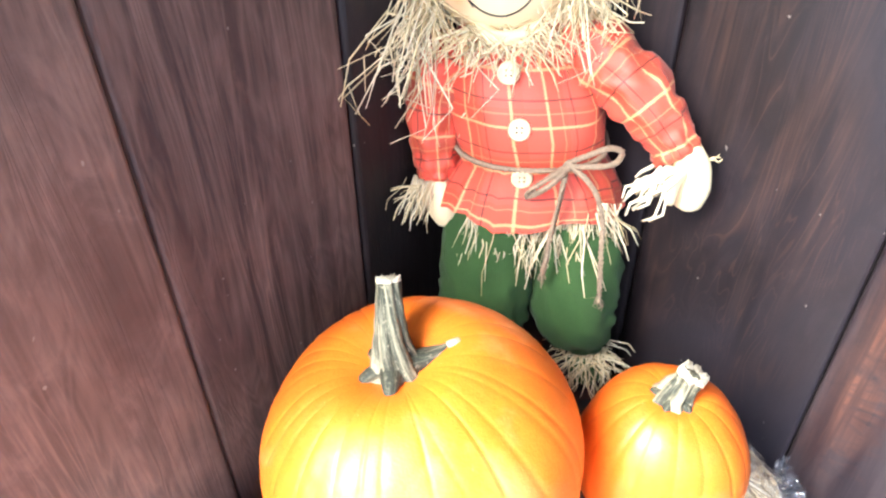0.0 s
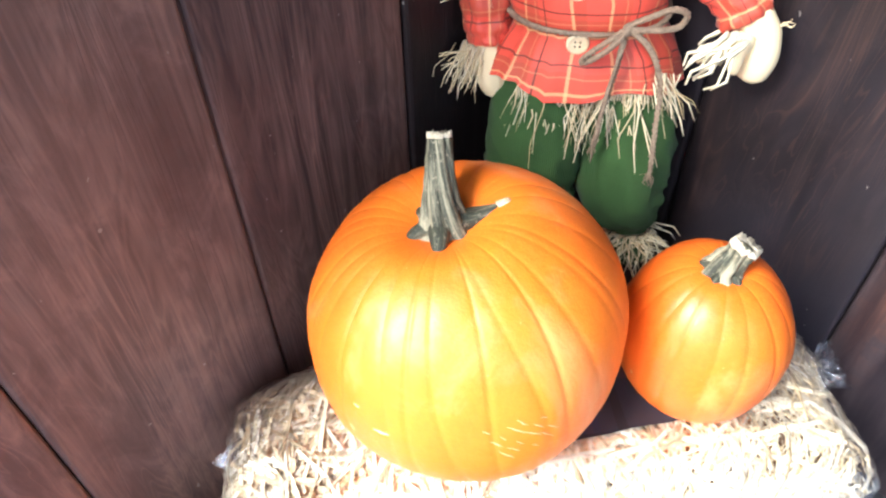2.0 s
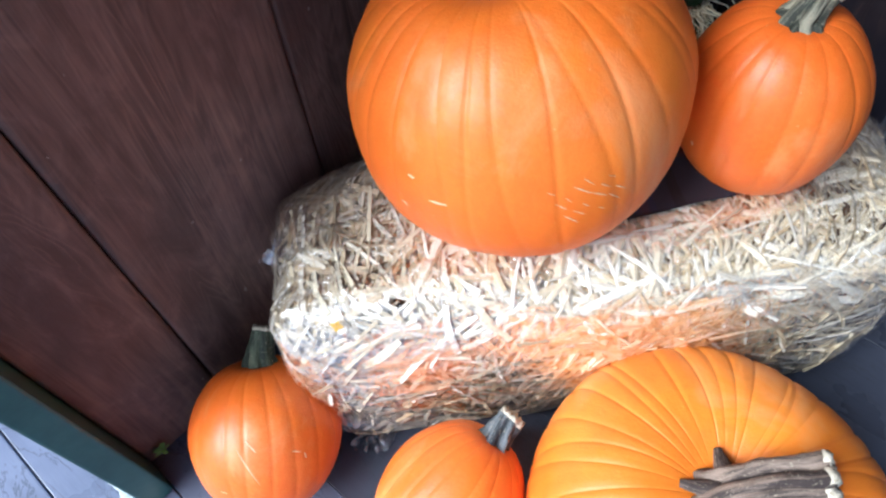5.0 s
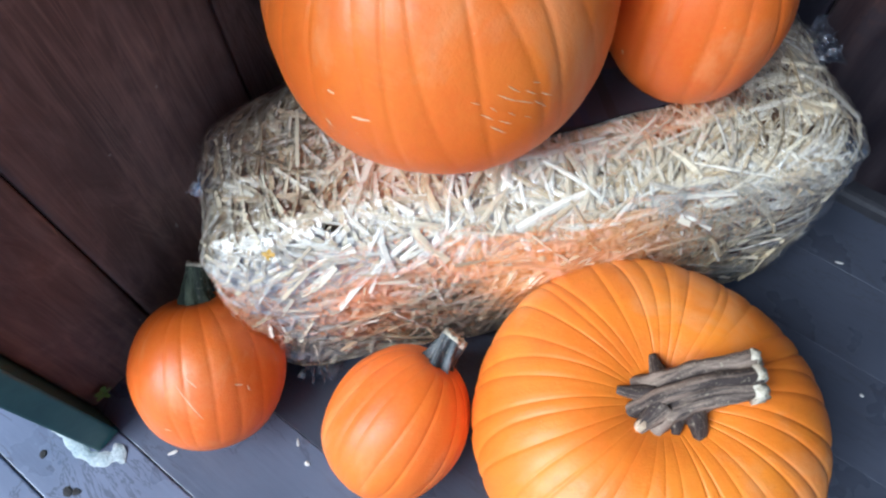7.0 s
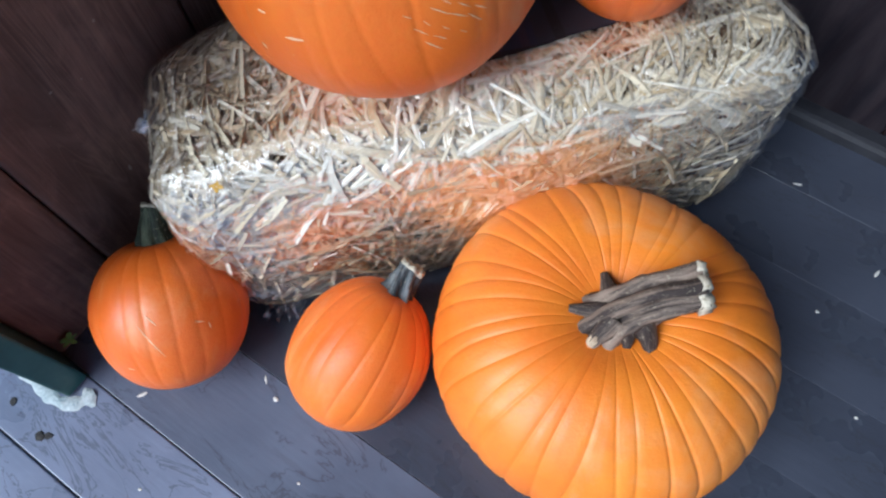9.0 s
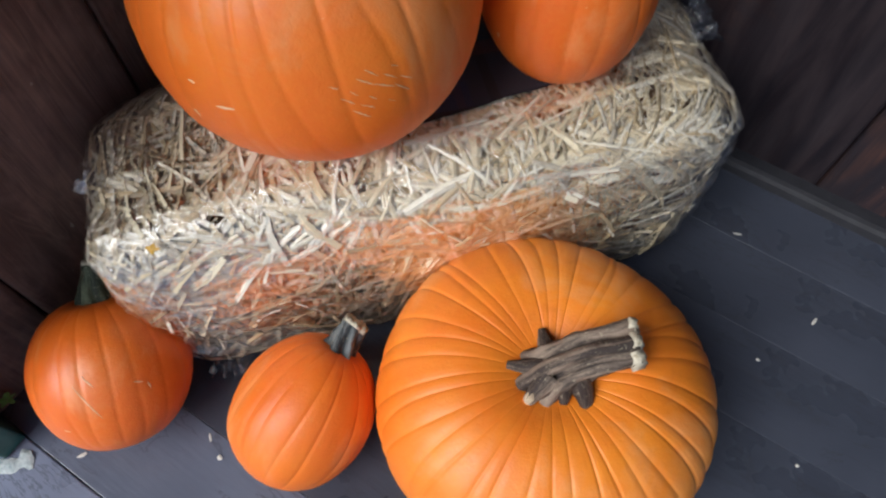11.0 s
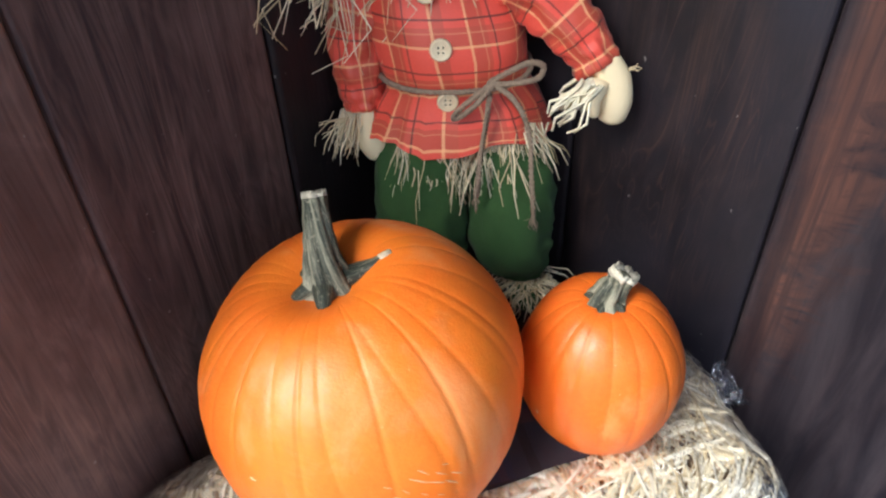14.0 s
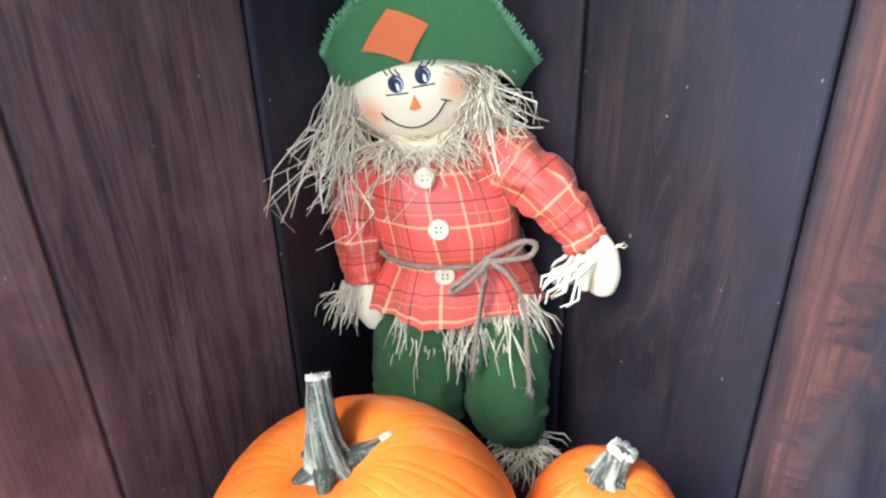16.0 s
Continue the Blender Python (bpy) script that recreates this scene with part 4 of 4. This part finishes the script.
def face_y(s, z):
    k = 1 - ((s - HC.x) / HR.x) ** 2 - ((z - HC.z) / HR.z) ** 2
    return HC.y - HR.y * math.sqrt(max(k, 0.02))


def decal(outline, mat, lift):
    """A painted patch on the face, as a thin raised skin."""
    cx, cz = sum(p[0] for p in outline) / len(outline), sum(p[1] for p in outline) / len(outline)
    rings = []
    for k, l in ((1.0, 0.2), (0.97, 1.0), (0.6, 1.0), (0.2, 1.0)):
        ring = []
        for s, z in outline:
            x, w = cx + (s - cx) * k, cz + (z - cz) * k
            ring.append((x, face_y(x, w) - lift * l, w))
        rings.append(ring)
    dl.rings(rings, mat)


def oval(cx, cz, a, b, turn=0.0, n=20):
    t = radians(turn)
    return [(cx + a * math.cos(q) * math.cos(t) - b * math.sin(q) * math.sin(t), cz + a * math.cos(q) * math.sin(t) + b * math.sin(q) * math.cos(t)) for q in (2 * math.pi * i / n for i in range(n))]


for ex, ez in ((-0.043, 0.8005), (-0.0145, 0.809)):
    decal(oval(ex, ez + 0.001, 0.0084, 0.0092, 14), BLACK, 0.0006)
    decal(oval(ex + 0.0006, ez + 0.0002, 0.0068, 0.0078, 14), WHITE, 0.0009)
    decal(oval(ex - 0.0004, ez, 0.0066, 0.0080, 14), BLUE, 0.0012)
    decal(oval(ex - 0.0010, ez, 0.0040, 0.0062, 14), BLACK, 0.0015)
    decal(oval(ex + 0.0022, ez - 0.0018, 0.0016, 0.0046, 14), WHITE, 0.0018)
    base_pts = [(ex + q, ez - 0.0095 + 0.12 * q) for q in (-0.011, -0.004, 0.004, 0.013)]
    dl.tube([(s, face_y(s, z) - 0.0006, z) for s, z in base_pts], 0.0007, 5, BLACK)
    for q in ((-0.006, 0.8), (0.001, 1.2), (0.007, 1.1)):
        sgn = -1 if ex < -0.03 else 1
        a0, b0 = ex + q[0] + 0.002 * sgn, ez + 0.0095
        a1, b1 = a0 + sgn * 0.005 * q[1], b0 + 0.006 * q[1]
        dl.tube([(s, face_y(s, z) - 0.0007, z) for s, z in ((a0, b0), ((a0 + a1) / 2 + sgn * 0.001, (b0 + b1) / 2), (a1, b1))], 0.0008, 5, BLACK)
decal([(-0.0240, 0.7905), (-0.0295, 0.7745), (-0.0235, 0.7735), (-0.0165, 0.7760)], NOSE, 0.0012)
smile = [(-0.0590, 0.7665), (-0.0555, 0.7650), (-0.0480, 0.7590), (-0.0360, 0.7535), (-0.0230, 0.7525), (-0.0100, 0.7575), (0.0000, 0.7665), (0.0075, 0.7780), (0.0105, 0.7815)]
dl.tube([(s, face_y(s, z) - 0.0006, z) for s, z in [(p.x, p.z) for p in smooth_path([(a, 0, b) for a, b in smile], 4)]], 0.0009, 5, BLACK)
for a, b in (((-0.060, 0.770), (-0.0545, 0.7605)), ((0.0045, 0.7835), (0.0150, 0.7805))):
    dl.tube([(s, face_y(s, z) - 0.0006, z) for s, z in (a, ((a[0] + b[0]) / 2, (a[1] + b[1]) / 2), b)], 0.0008, 5, BLACK)

# hair: long raffia from under the brim, both sides and behind
strands(300, lambda: (-0.102 + dr.gauss(0, 0.008), 0.086 + dr.gauss(0, 0.020), 0.792 + dr.gauss(0, 0.010)), lambda: (-0.26, -0.20, -1.0), 0.135, 0.12, RAF, 0.0008, 0.65, 0.30)
strands(16, lambda: (-0.112 + dr.gauss(0, 0.006), 0.040, 0.735 + dr.gauss(0, 0.03)), lambda: (-0.5, -0.2, -0.7), 0.050, 0.1, RAF, 0.0010, 0.9)
strands(240, lambda: (0.050 + dr.gauss(0, 0.007), 0.078 + dr.gauss(0, 0.018), 0.796 + dr.gauss(0, 0.010)), lambda: (0.02, -0.22, -1.0), 0.088, 0.1, RAF, 0.0008, 0.65, 0.30)
strands(14, lambda: (0.054, 0.056, 0.752 + dr.gauss(0, 0.012)), lambda: (0.9, -0.2, -0.1), 0.060, 0.1, RAF, 0.0010, 0.8)
strands(60, lambda: (0.014 + dr.gauss(0, 0.012), 0.050, 0.822 + dr.gauss(0, 0.004)), lambda: (0.75, -0.1, -0.42), 0.045, 0.2, RAF, 0.0010, 0.30)
strands(26, lambda: (-0.088 + dr.gauss(0, 0.006), 0.060, 0.803), lambda: (-0.35, -0.1, -1.0), 0.05, 0.1, RAF, 0.0010, 0.25)
strands(90, lambda: (-0.028 + dr.gauss(0, 0.040), 0.130, 0.815), lambda: (dr.gauss(0, 0.5), 0.35, -1.0), 0.09, 0.1, RAF, 0.0011, 0.3)
# raffia collar
strands(170, lambda: (-0.022 + 0.040 * math.sin(dr.uniform(-1.4, 1.4)), 0.060 - 0.022 * dr.random(), 0.735 + dr.gauss(0, 0.005)), lambda: (dr.gauss(0, 1.5), -0.55, -0.45), 0.050, 0.5, RAF, 0.0009, 0.6)
dl.tube(smooth_path([(-0.052, 0.052, 0.735), (-0.030, 0.042, 0.729), (-0.004, 0.046, 0.731), (0.016, 0.058, 0.738)], 5), 0.008, 10, RAF, wob=0.4)

# hat: burlap brim turned up all round, its frayed edge uppermost, soft crown behind it
CX, CY = -0.0110, 0.092
rows_top = []
nb = 96
for k in range(9):
    f = k / 8
    ring = []
    for j in range(nb):
        a = 2 * math.pi * j / nb
        ca, sa = math.cos(a), math.sin(a)
        front = max(0.0, -sa)
        low_z = 0.776 + 0.050 * front ** 1.6 + 0.008 * ca * front + 0.012 * max(0.0, sa)
        top_z = 0.815 + 0.097 * front ** 1.9 + 0.020 * max(0.0, sa) - 0.010 * max(0.0, ca) * (1 - front)
        rx, ry = 0.103 + 0.016 * f ** 0.8, 0.062 + 0.026 * f ** 0.9
        z = low_z + (top_z - low_z) * f + 0.003 * math.sin(a * 6 + 3 * f) * f
        wave_out = 1 + 0.03 * math.sin(a * 5 + 1.0) * f
        ring.append((CX + 0.003 * f + rx * ca * wave_out, CY + ry * sa * wave_out, z))
    rows_top.append(ring)
inner_brim = [[(CX + (x - CX) * 0.975, CY + (y - CY) * 0.965, z + 0.001) for x, y, z in r] for r in rows_top]
crown = []
for k in range(10):
    f = k / 9
    r = math.cos(f * math.pi / 2) ** 0.6
    crown.append([(CX - 0.030 * f + 0.090 * r * math.cos(2 * math.pi * j / nb), CY + 0.012 + 0.012 * f + 0.058 * r * math.sin(2 * math.pi * j / nb), 0.808 + 0.135 * f + 0.02 * r * max(0.0, -math.sin(2 * math.pi * j / nb)) * (1 - f)) for j in range(nb)])
dl.rings(rows_top + list(reversed(inner_brim)), HAT, False)
dl.rings(crown, HAT, False)
for j in range(0, nb * 4):
    a = 2 * math.pi * j / (nb * 4)
    i0 = int(j / 4) % nb
    p = Vector(rows_top[-1][i0]).lerp(Vector(rows_top[-1][(i0 + 1) % nb]), (j % 4) / 4)
    d = Vector((math.cos(a) * 0.7, math.sin(a) * 0.5, 0.75)) * dr.uniform(0.004, 0.010)
    dl.tube([p - d * 0.5, p + d * 0.4 + Vector((dr.uniform(-0.001, 0.001), 0, 0)), p + d], [0.0012, 0.0010, 0.0005], 4, FRAY)


def brim_point(a, f):
    k = f * 8
    i0 = min(int(k), 7)
    x = (a / (2 * math.pi) * nb) % nb
    j0 = int(x) % nb
    p0 = Vector(rows_top[i0][j0]).lerp(Vector(rows_top[i0][(j0 + 1) % nb]), x - int(x))
    p1 = Vector(rows_top[i0 + 1][j0]).lerp(Vector(rows_top[i0 + 1][(j0 + 1) % nb]), x - int(x))
    return p0.lerp(p1, k - i0)


# felt diamond on the brim: corners as bearing and distance along the brim
diamond = [((4.07, 0.40), (4.376, 0.74)), ((4.54, 0.0), (4.74, 0.46))]
grid = []
for i in range(9):
    row = []
    for j in range(9):
        u, v = i / 8, j / 8
        (a0, f0), (a1, f1) = diamond[0]
        (b0, g0), (b1, g1) = diamond[1]
        a = (a0 * (1 - v) + a1 * v) * (1 - u) + (b0 * (1 - v) + b1 * v) * u
        f = (f0 * (1 - v) + f1 * v) * (1 - u) + (g0 * (1 - v) + g1 * v) * u
        row.append(brim_point(a, min(f, 1.0)) + Vector((0, -0.0026, -0.0006)))
    grid.append(row)
dl.rings(grid, PATCH, False, None, wrap=False)

# buttons down the front
def torso_front(s, z):
    for (z0, rx0, ry0, cx0, cy0), (z1, rx1, ry1, cx1, cy1) in zip(prof, prof[1:]):
        if z0 <= z <= z1:
            f = (z - z0) / (z1 - z0)
            rx, ry, cx, cy = rx0 + (rx1 - rx0) * f, ry0 + (ry1 - ry0) * f, cx0 + (cx1 - cx0) * f, cy0 + (cy1 - cy0) * f
            c = min(0.97, abs((s - cx) / rx)) ** (1 / 0.85)
            return cy - ry * (math.sqrt(1 - c * c)) ** 0.85
    return 0.0


for s, z, tilt in ((-0.016, 0.700, 0.45), (-0.002, 0.646, 0.15), (0.004, 0.588, -0.1)):
    y = torso_front(s, z) - (0.007 if z > 0.69 else 0.001)
    m = Matrix.Translation((s, y - 0.001, z)) @ Matrix.Rotation(math.pi / 2 - tilt, 4, "X")
    rings = []
    for r, h in ((0.0010, 0.0022), (0.0075, 0.0022), (0.0090, 0.0034), (0.0108, 0.0036), (0.0120, 0.0022), (0.0118, -0.0015), (0.0050, -0.0020)):
        rings.append([m @ Vector((r * math.cos(2 * math.pi * j / 28), r * math.sin(2 * math.pi * j / 28), h)) for j in range(28)])
    dl.rings(list(reversed(rings)), BUTTON)
    for hx, hy in ((1, 1), (1, -1), (-1, 1), (-1, -1)):
        c = Vector((hx * 0.0026, hy * 0.0026, 0))
        dl.rings([[m @ (c + Vector((0.0011 * math.cos(q), 0.0011 * math.sin(q), h))) for q in (2 * math.pi * j / 8 for j in range(8))] for h in (0.0012, 0.0026)], BLACK)


# jute twine: belt, bow and hanging ends
def twine(points, r=0.0031, steps=8):
    path = smooth_path(points, steps)
    for ph in (0.0, 2.09, 4.19):
        pts, run = [], 0.0
        for i, p in enumerate(path):
            if i:
                run += (p - path[i - 1]).length
            d = (path[min(i + 1, len(path) - 1)] - path[max(i - 1, 0)]).normalized()
            s = d.cross(Vector((0.1, -1, 0.2))).normalized()
            u = s.cross(d)
            a = run * 420 + ph
            pts.append(p + (s * math.cos(a) + u * math.sin(a)) * r * 0.55)
        dl.tube(pts, r * 0.62, 6, TWINE)


belt = []
for j in range(-7, 8):
    a = -math.pi / 2 + j * 0.42
    z = 0.606 + 0.006 * math.sin(a)
    ca, sa = math.cos(a), math.sin(a)
    belt.append((0.012 + math.copysign(abs(ca) ** 0.85, ca) * 0.0875, 0.062 + math.copysign(abs(sa) ** 0.85, sa) * 0.0655, z))
twine(belt, 0.0031, 8)
twine([(0.050, -0.008, 0.613), (0.068, -0.018, 0.628), (0.090, -0.016, 0.637), (0.105, -0.010, 0.630), (0.100, -0.012, 0.618), (0.080, -0.018, 0.616), (0.054, -0.012, 0.612)])
twine([(0.052, -0.010, 0.613), (0.034, -0.018, 0.602), (0.016, -0.018, 0.586), (0.010, -0.014, 0.574), (0.020, -0.018, 0.580), (0.036, -0.022, 0.596), (0.050, -0.014, 0.610)])
twine([(0.054, -0.012, 0.612), (0.076, -0.022, 0.596), (0.092, -0.026, 0.560), (0.096, -0.034, 0.510), (0.101, -0.036, 0.456)], 0.0034)
twine([(0.050, -0.012, 0.610), (0.046, -0.022, 0.580), (0.040, -0.026, 0.540), (0.036, -0.030, 0.500), (0.034, -0.030, 0.482)], 0.0034)
blob((0.052, -0.012, 0.612), (0.0065, 0.005, 0.0065), TWINE, 12, 8, 0.3)
for ex, ey, ez in ((0.101, -0.036, 0.458), (0.034, -0.030, 0.484)):
    strands(14, lambda: (ex, ey, ez), lambda: (0, 0, -1), 0.018, 0.1, TWINE, 0.0008, 0.4)

scarecrow = part("scarecrow_doll", dl, DOLL, None)
scarecrow.matrix_world = Matrix.Translation((-0.355, 0.565, 0)) @ Matrix.Rotation(radians(33.9), 4, "Z")
tagged(scarecrow, "scarecrow doll in red plaid jacket, green trousers and hat", "doll")

# ---- small things on floor and walls ----
LEAF_GREEN = mottled("green_leaf", (0.09, 0.20, 0.03), (0.18, 0.32, 0.07), 120, 0.55)
LEAF_YELLOW = mottled("yellow_leaf", (0.55, 0.30, 0.04), (0.70, 0.45, 0.08), 120, 0.6)
CHIP = mottled("pale_chip", (0.55, 0.52, 0.45), (0.75, 0.73, 0.68), 200, 0.8)
GRIT = mottled("dark_grit", (0.015, 0.014, 0.014), (0.05, 0.045, 0.04), 200, 0.9)


def leaf(m, size, mat, label, seed, lobes=5):
    r = random.Random(seed)
    b = Build()
    n = lobes * 6
    rings = []
    for k in (1.0, 0.6, 0.15):
        ring = []
        for j in range(n):
            a = 2 * math.pi * j / n
            rad = size * (0.45 + 0.55 * abs(math.cos(a * lobes / 2)) ** 1.5) * k * (0.85 + 0.3 * noise.noise(Vector((math.cos(a) * 2, math.sin(a) * 2, seed))))
            ring.append((rad * math.cos(a), rad * 0.8 * math.sin(a), 0.0025 + size * 0.25 * k * math.sin(a * 3 + seed) * 0.3))
        rings.append(ring)
    b.rings(rings, 0, False)
    b.rings([[(x, y, z - 0.0006) for x, y, z in g] for g in reversed(rings)], 0, False)
    ob = part("leaf", b, mat, None)
    ob.matrix_world = m
    tagged(ob, label, "leaf", "fallen leaves")


leaf(pose(-0.489, -0.128, 0.030, 0, 88, 0), 0.016, LEAF_GREEN, "small green leaf leaning on the wall foot", 2)
leaf(pose(0.091, 0.615, 0.002, 0, 0, 40), 0.014, LEAF_YELLOW, "small yellow leaf on the floor behind the bale", 5)
leaf(Matrix.Translation(bale_point((-0.86, -0.90, 1), 0.012)) @ pose(0, 0, 0, 25, 0, 30), 0.008, LEAF_YELLOW, "scrap of yellow leaf on the straw bale", 7, 4)


def pebble(x, y, size, mat, name, label, category, group, seed, flat=0.35, long=1.0, turn=0.0):
    r = random.Random(seed)
    b = Build()
    rings = []
    for i in range(6):
        f = math.pi * (0.04 + 0.92 * i / 5)
        rings.append([(size * long * math.sin(f) * math.cos(2 * math.pi * j / 9) * r.uniform(0.75, 1.15), size * math.sin(f) * math.sin(2 * math.pi * j / 9) * r.uniform(0.75, 1.15), -size * flat * math.cos(f)) for j in range(9)])
    b.rings(rings, 0)
    ob = part(name, b, mat, None, smooth=False)
    ob.matrix_world = pose(x, y, size * flat * 0.9, 0, 0, turn)
    tagged(ob, label, category, group)


for k, (x, y, s, lg, tn) in enumerate(((-0.236, -0.040, 0.0030, 1.2, 0), (-0.377, -0.128, 0.0026, 2.6, 60), (-0.262, -0.028, 0.0016, 3.5, -40), (0.305, 0.520, 0.0022, 3.0, 80), (0.262, 0.430, 0.0020, 1.5, 10),
                                       (0.170, 0.590, 0.0018, 3.5, 20), (0.350, 0.330, 0.0020, 1.3, 0), (-0.150, -0.100, 0.0018, 1.2, 0), (-0.300, -0.210, 0.0016, 1.6, 30), (0.245, 0.300, 0.0016, 1.2, 0))):
    pebble(x, y, s, CHIP, "chip", "pale flake of dry straw on the floor", "debris", "flakes on the floor", 100 + k, 0.4, lg, tn)
for k, (x, y, s) in enumerate(((-0.445, -0.235, 0.0060), (-0.437, -0.229, 0.0045), (-0.315, -0.250, 0.0055), (-0.505, -0.225, 0.0045))):
    pebble(x, y, s, GRIT, "grit_clump", "dark clump of dirt on the porch floor", "debris", "dirt on the floor", 130 + k, 0.22, 1.3, 40 * k)


def filler():
    """White filler squeezed out round the foot of the green trim."""
    r = random.Random(4)
    b = Build()
    rows = []
    path = [(-0.62, -0.193), (-0.56, -0.190), (-0.52, -0.192), (-0.485, -0.194), (-0.455, -0.192), (-0.436, -0.180), (-0.428, -0.160)]
    pts = smooth_path([(x, y, 0.0) for x, y in path], 6)
    for i, p in enumerate(pts):
        w = 0.003 + (0.003 + 0.008 * i / len(pts)) * (0.6 + noise.noise(Vector((i * 0.37, 2, 0))))
        h = 0.0026 + 0.0015 * noise.noise(Vector((i * 0.6, 7, 0)))
        d = (pts[min(i + 1, len(pts) - 1)] - pts[max(i - 1, 0)]).normalized()
        s = Vector((d.y, -d.x, 0))
        rows.append([p + s * w * c + Vector((0, 0, 0.001 + h * e)) for c, e in ((-1, 0), (-0.6, 0.8), (0.1, 1.0), (0.7, 0.6), (1.1 + 0.4 * noise.noise(Vector((i * 0.9, 0, 3))), 0))])
    b.rings(rows, 0, False, None, wrap=False)
    ob = part("filler", b, FOAM, None)
    tagged(ob, "white filler smeared at the foot of the green trim", "filler", kind="structure")


filler()
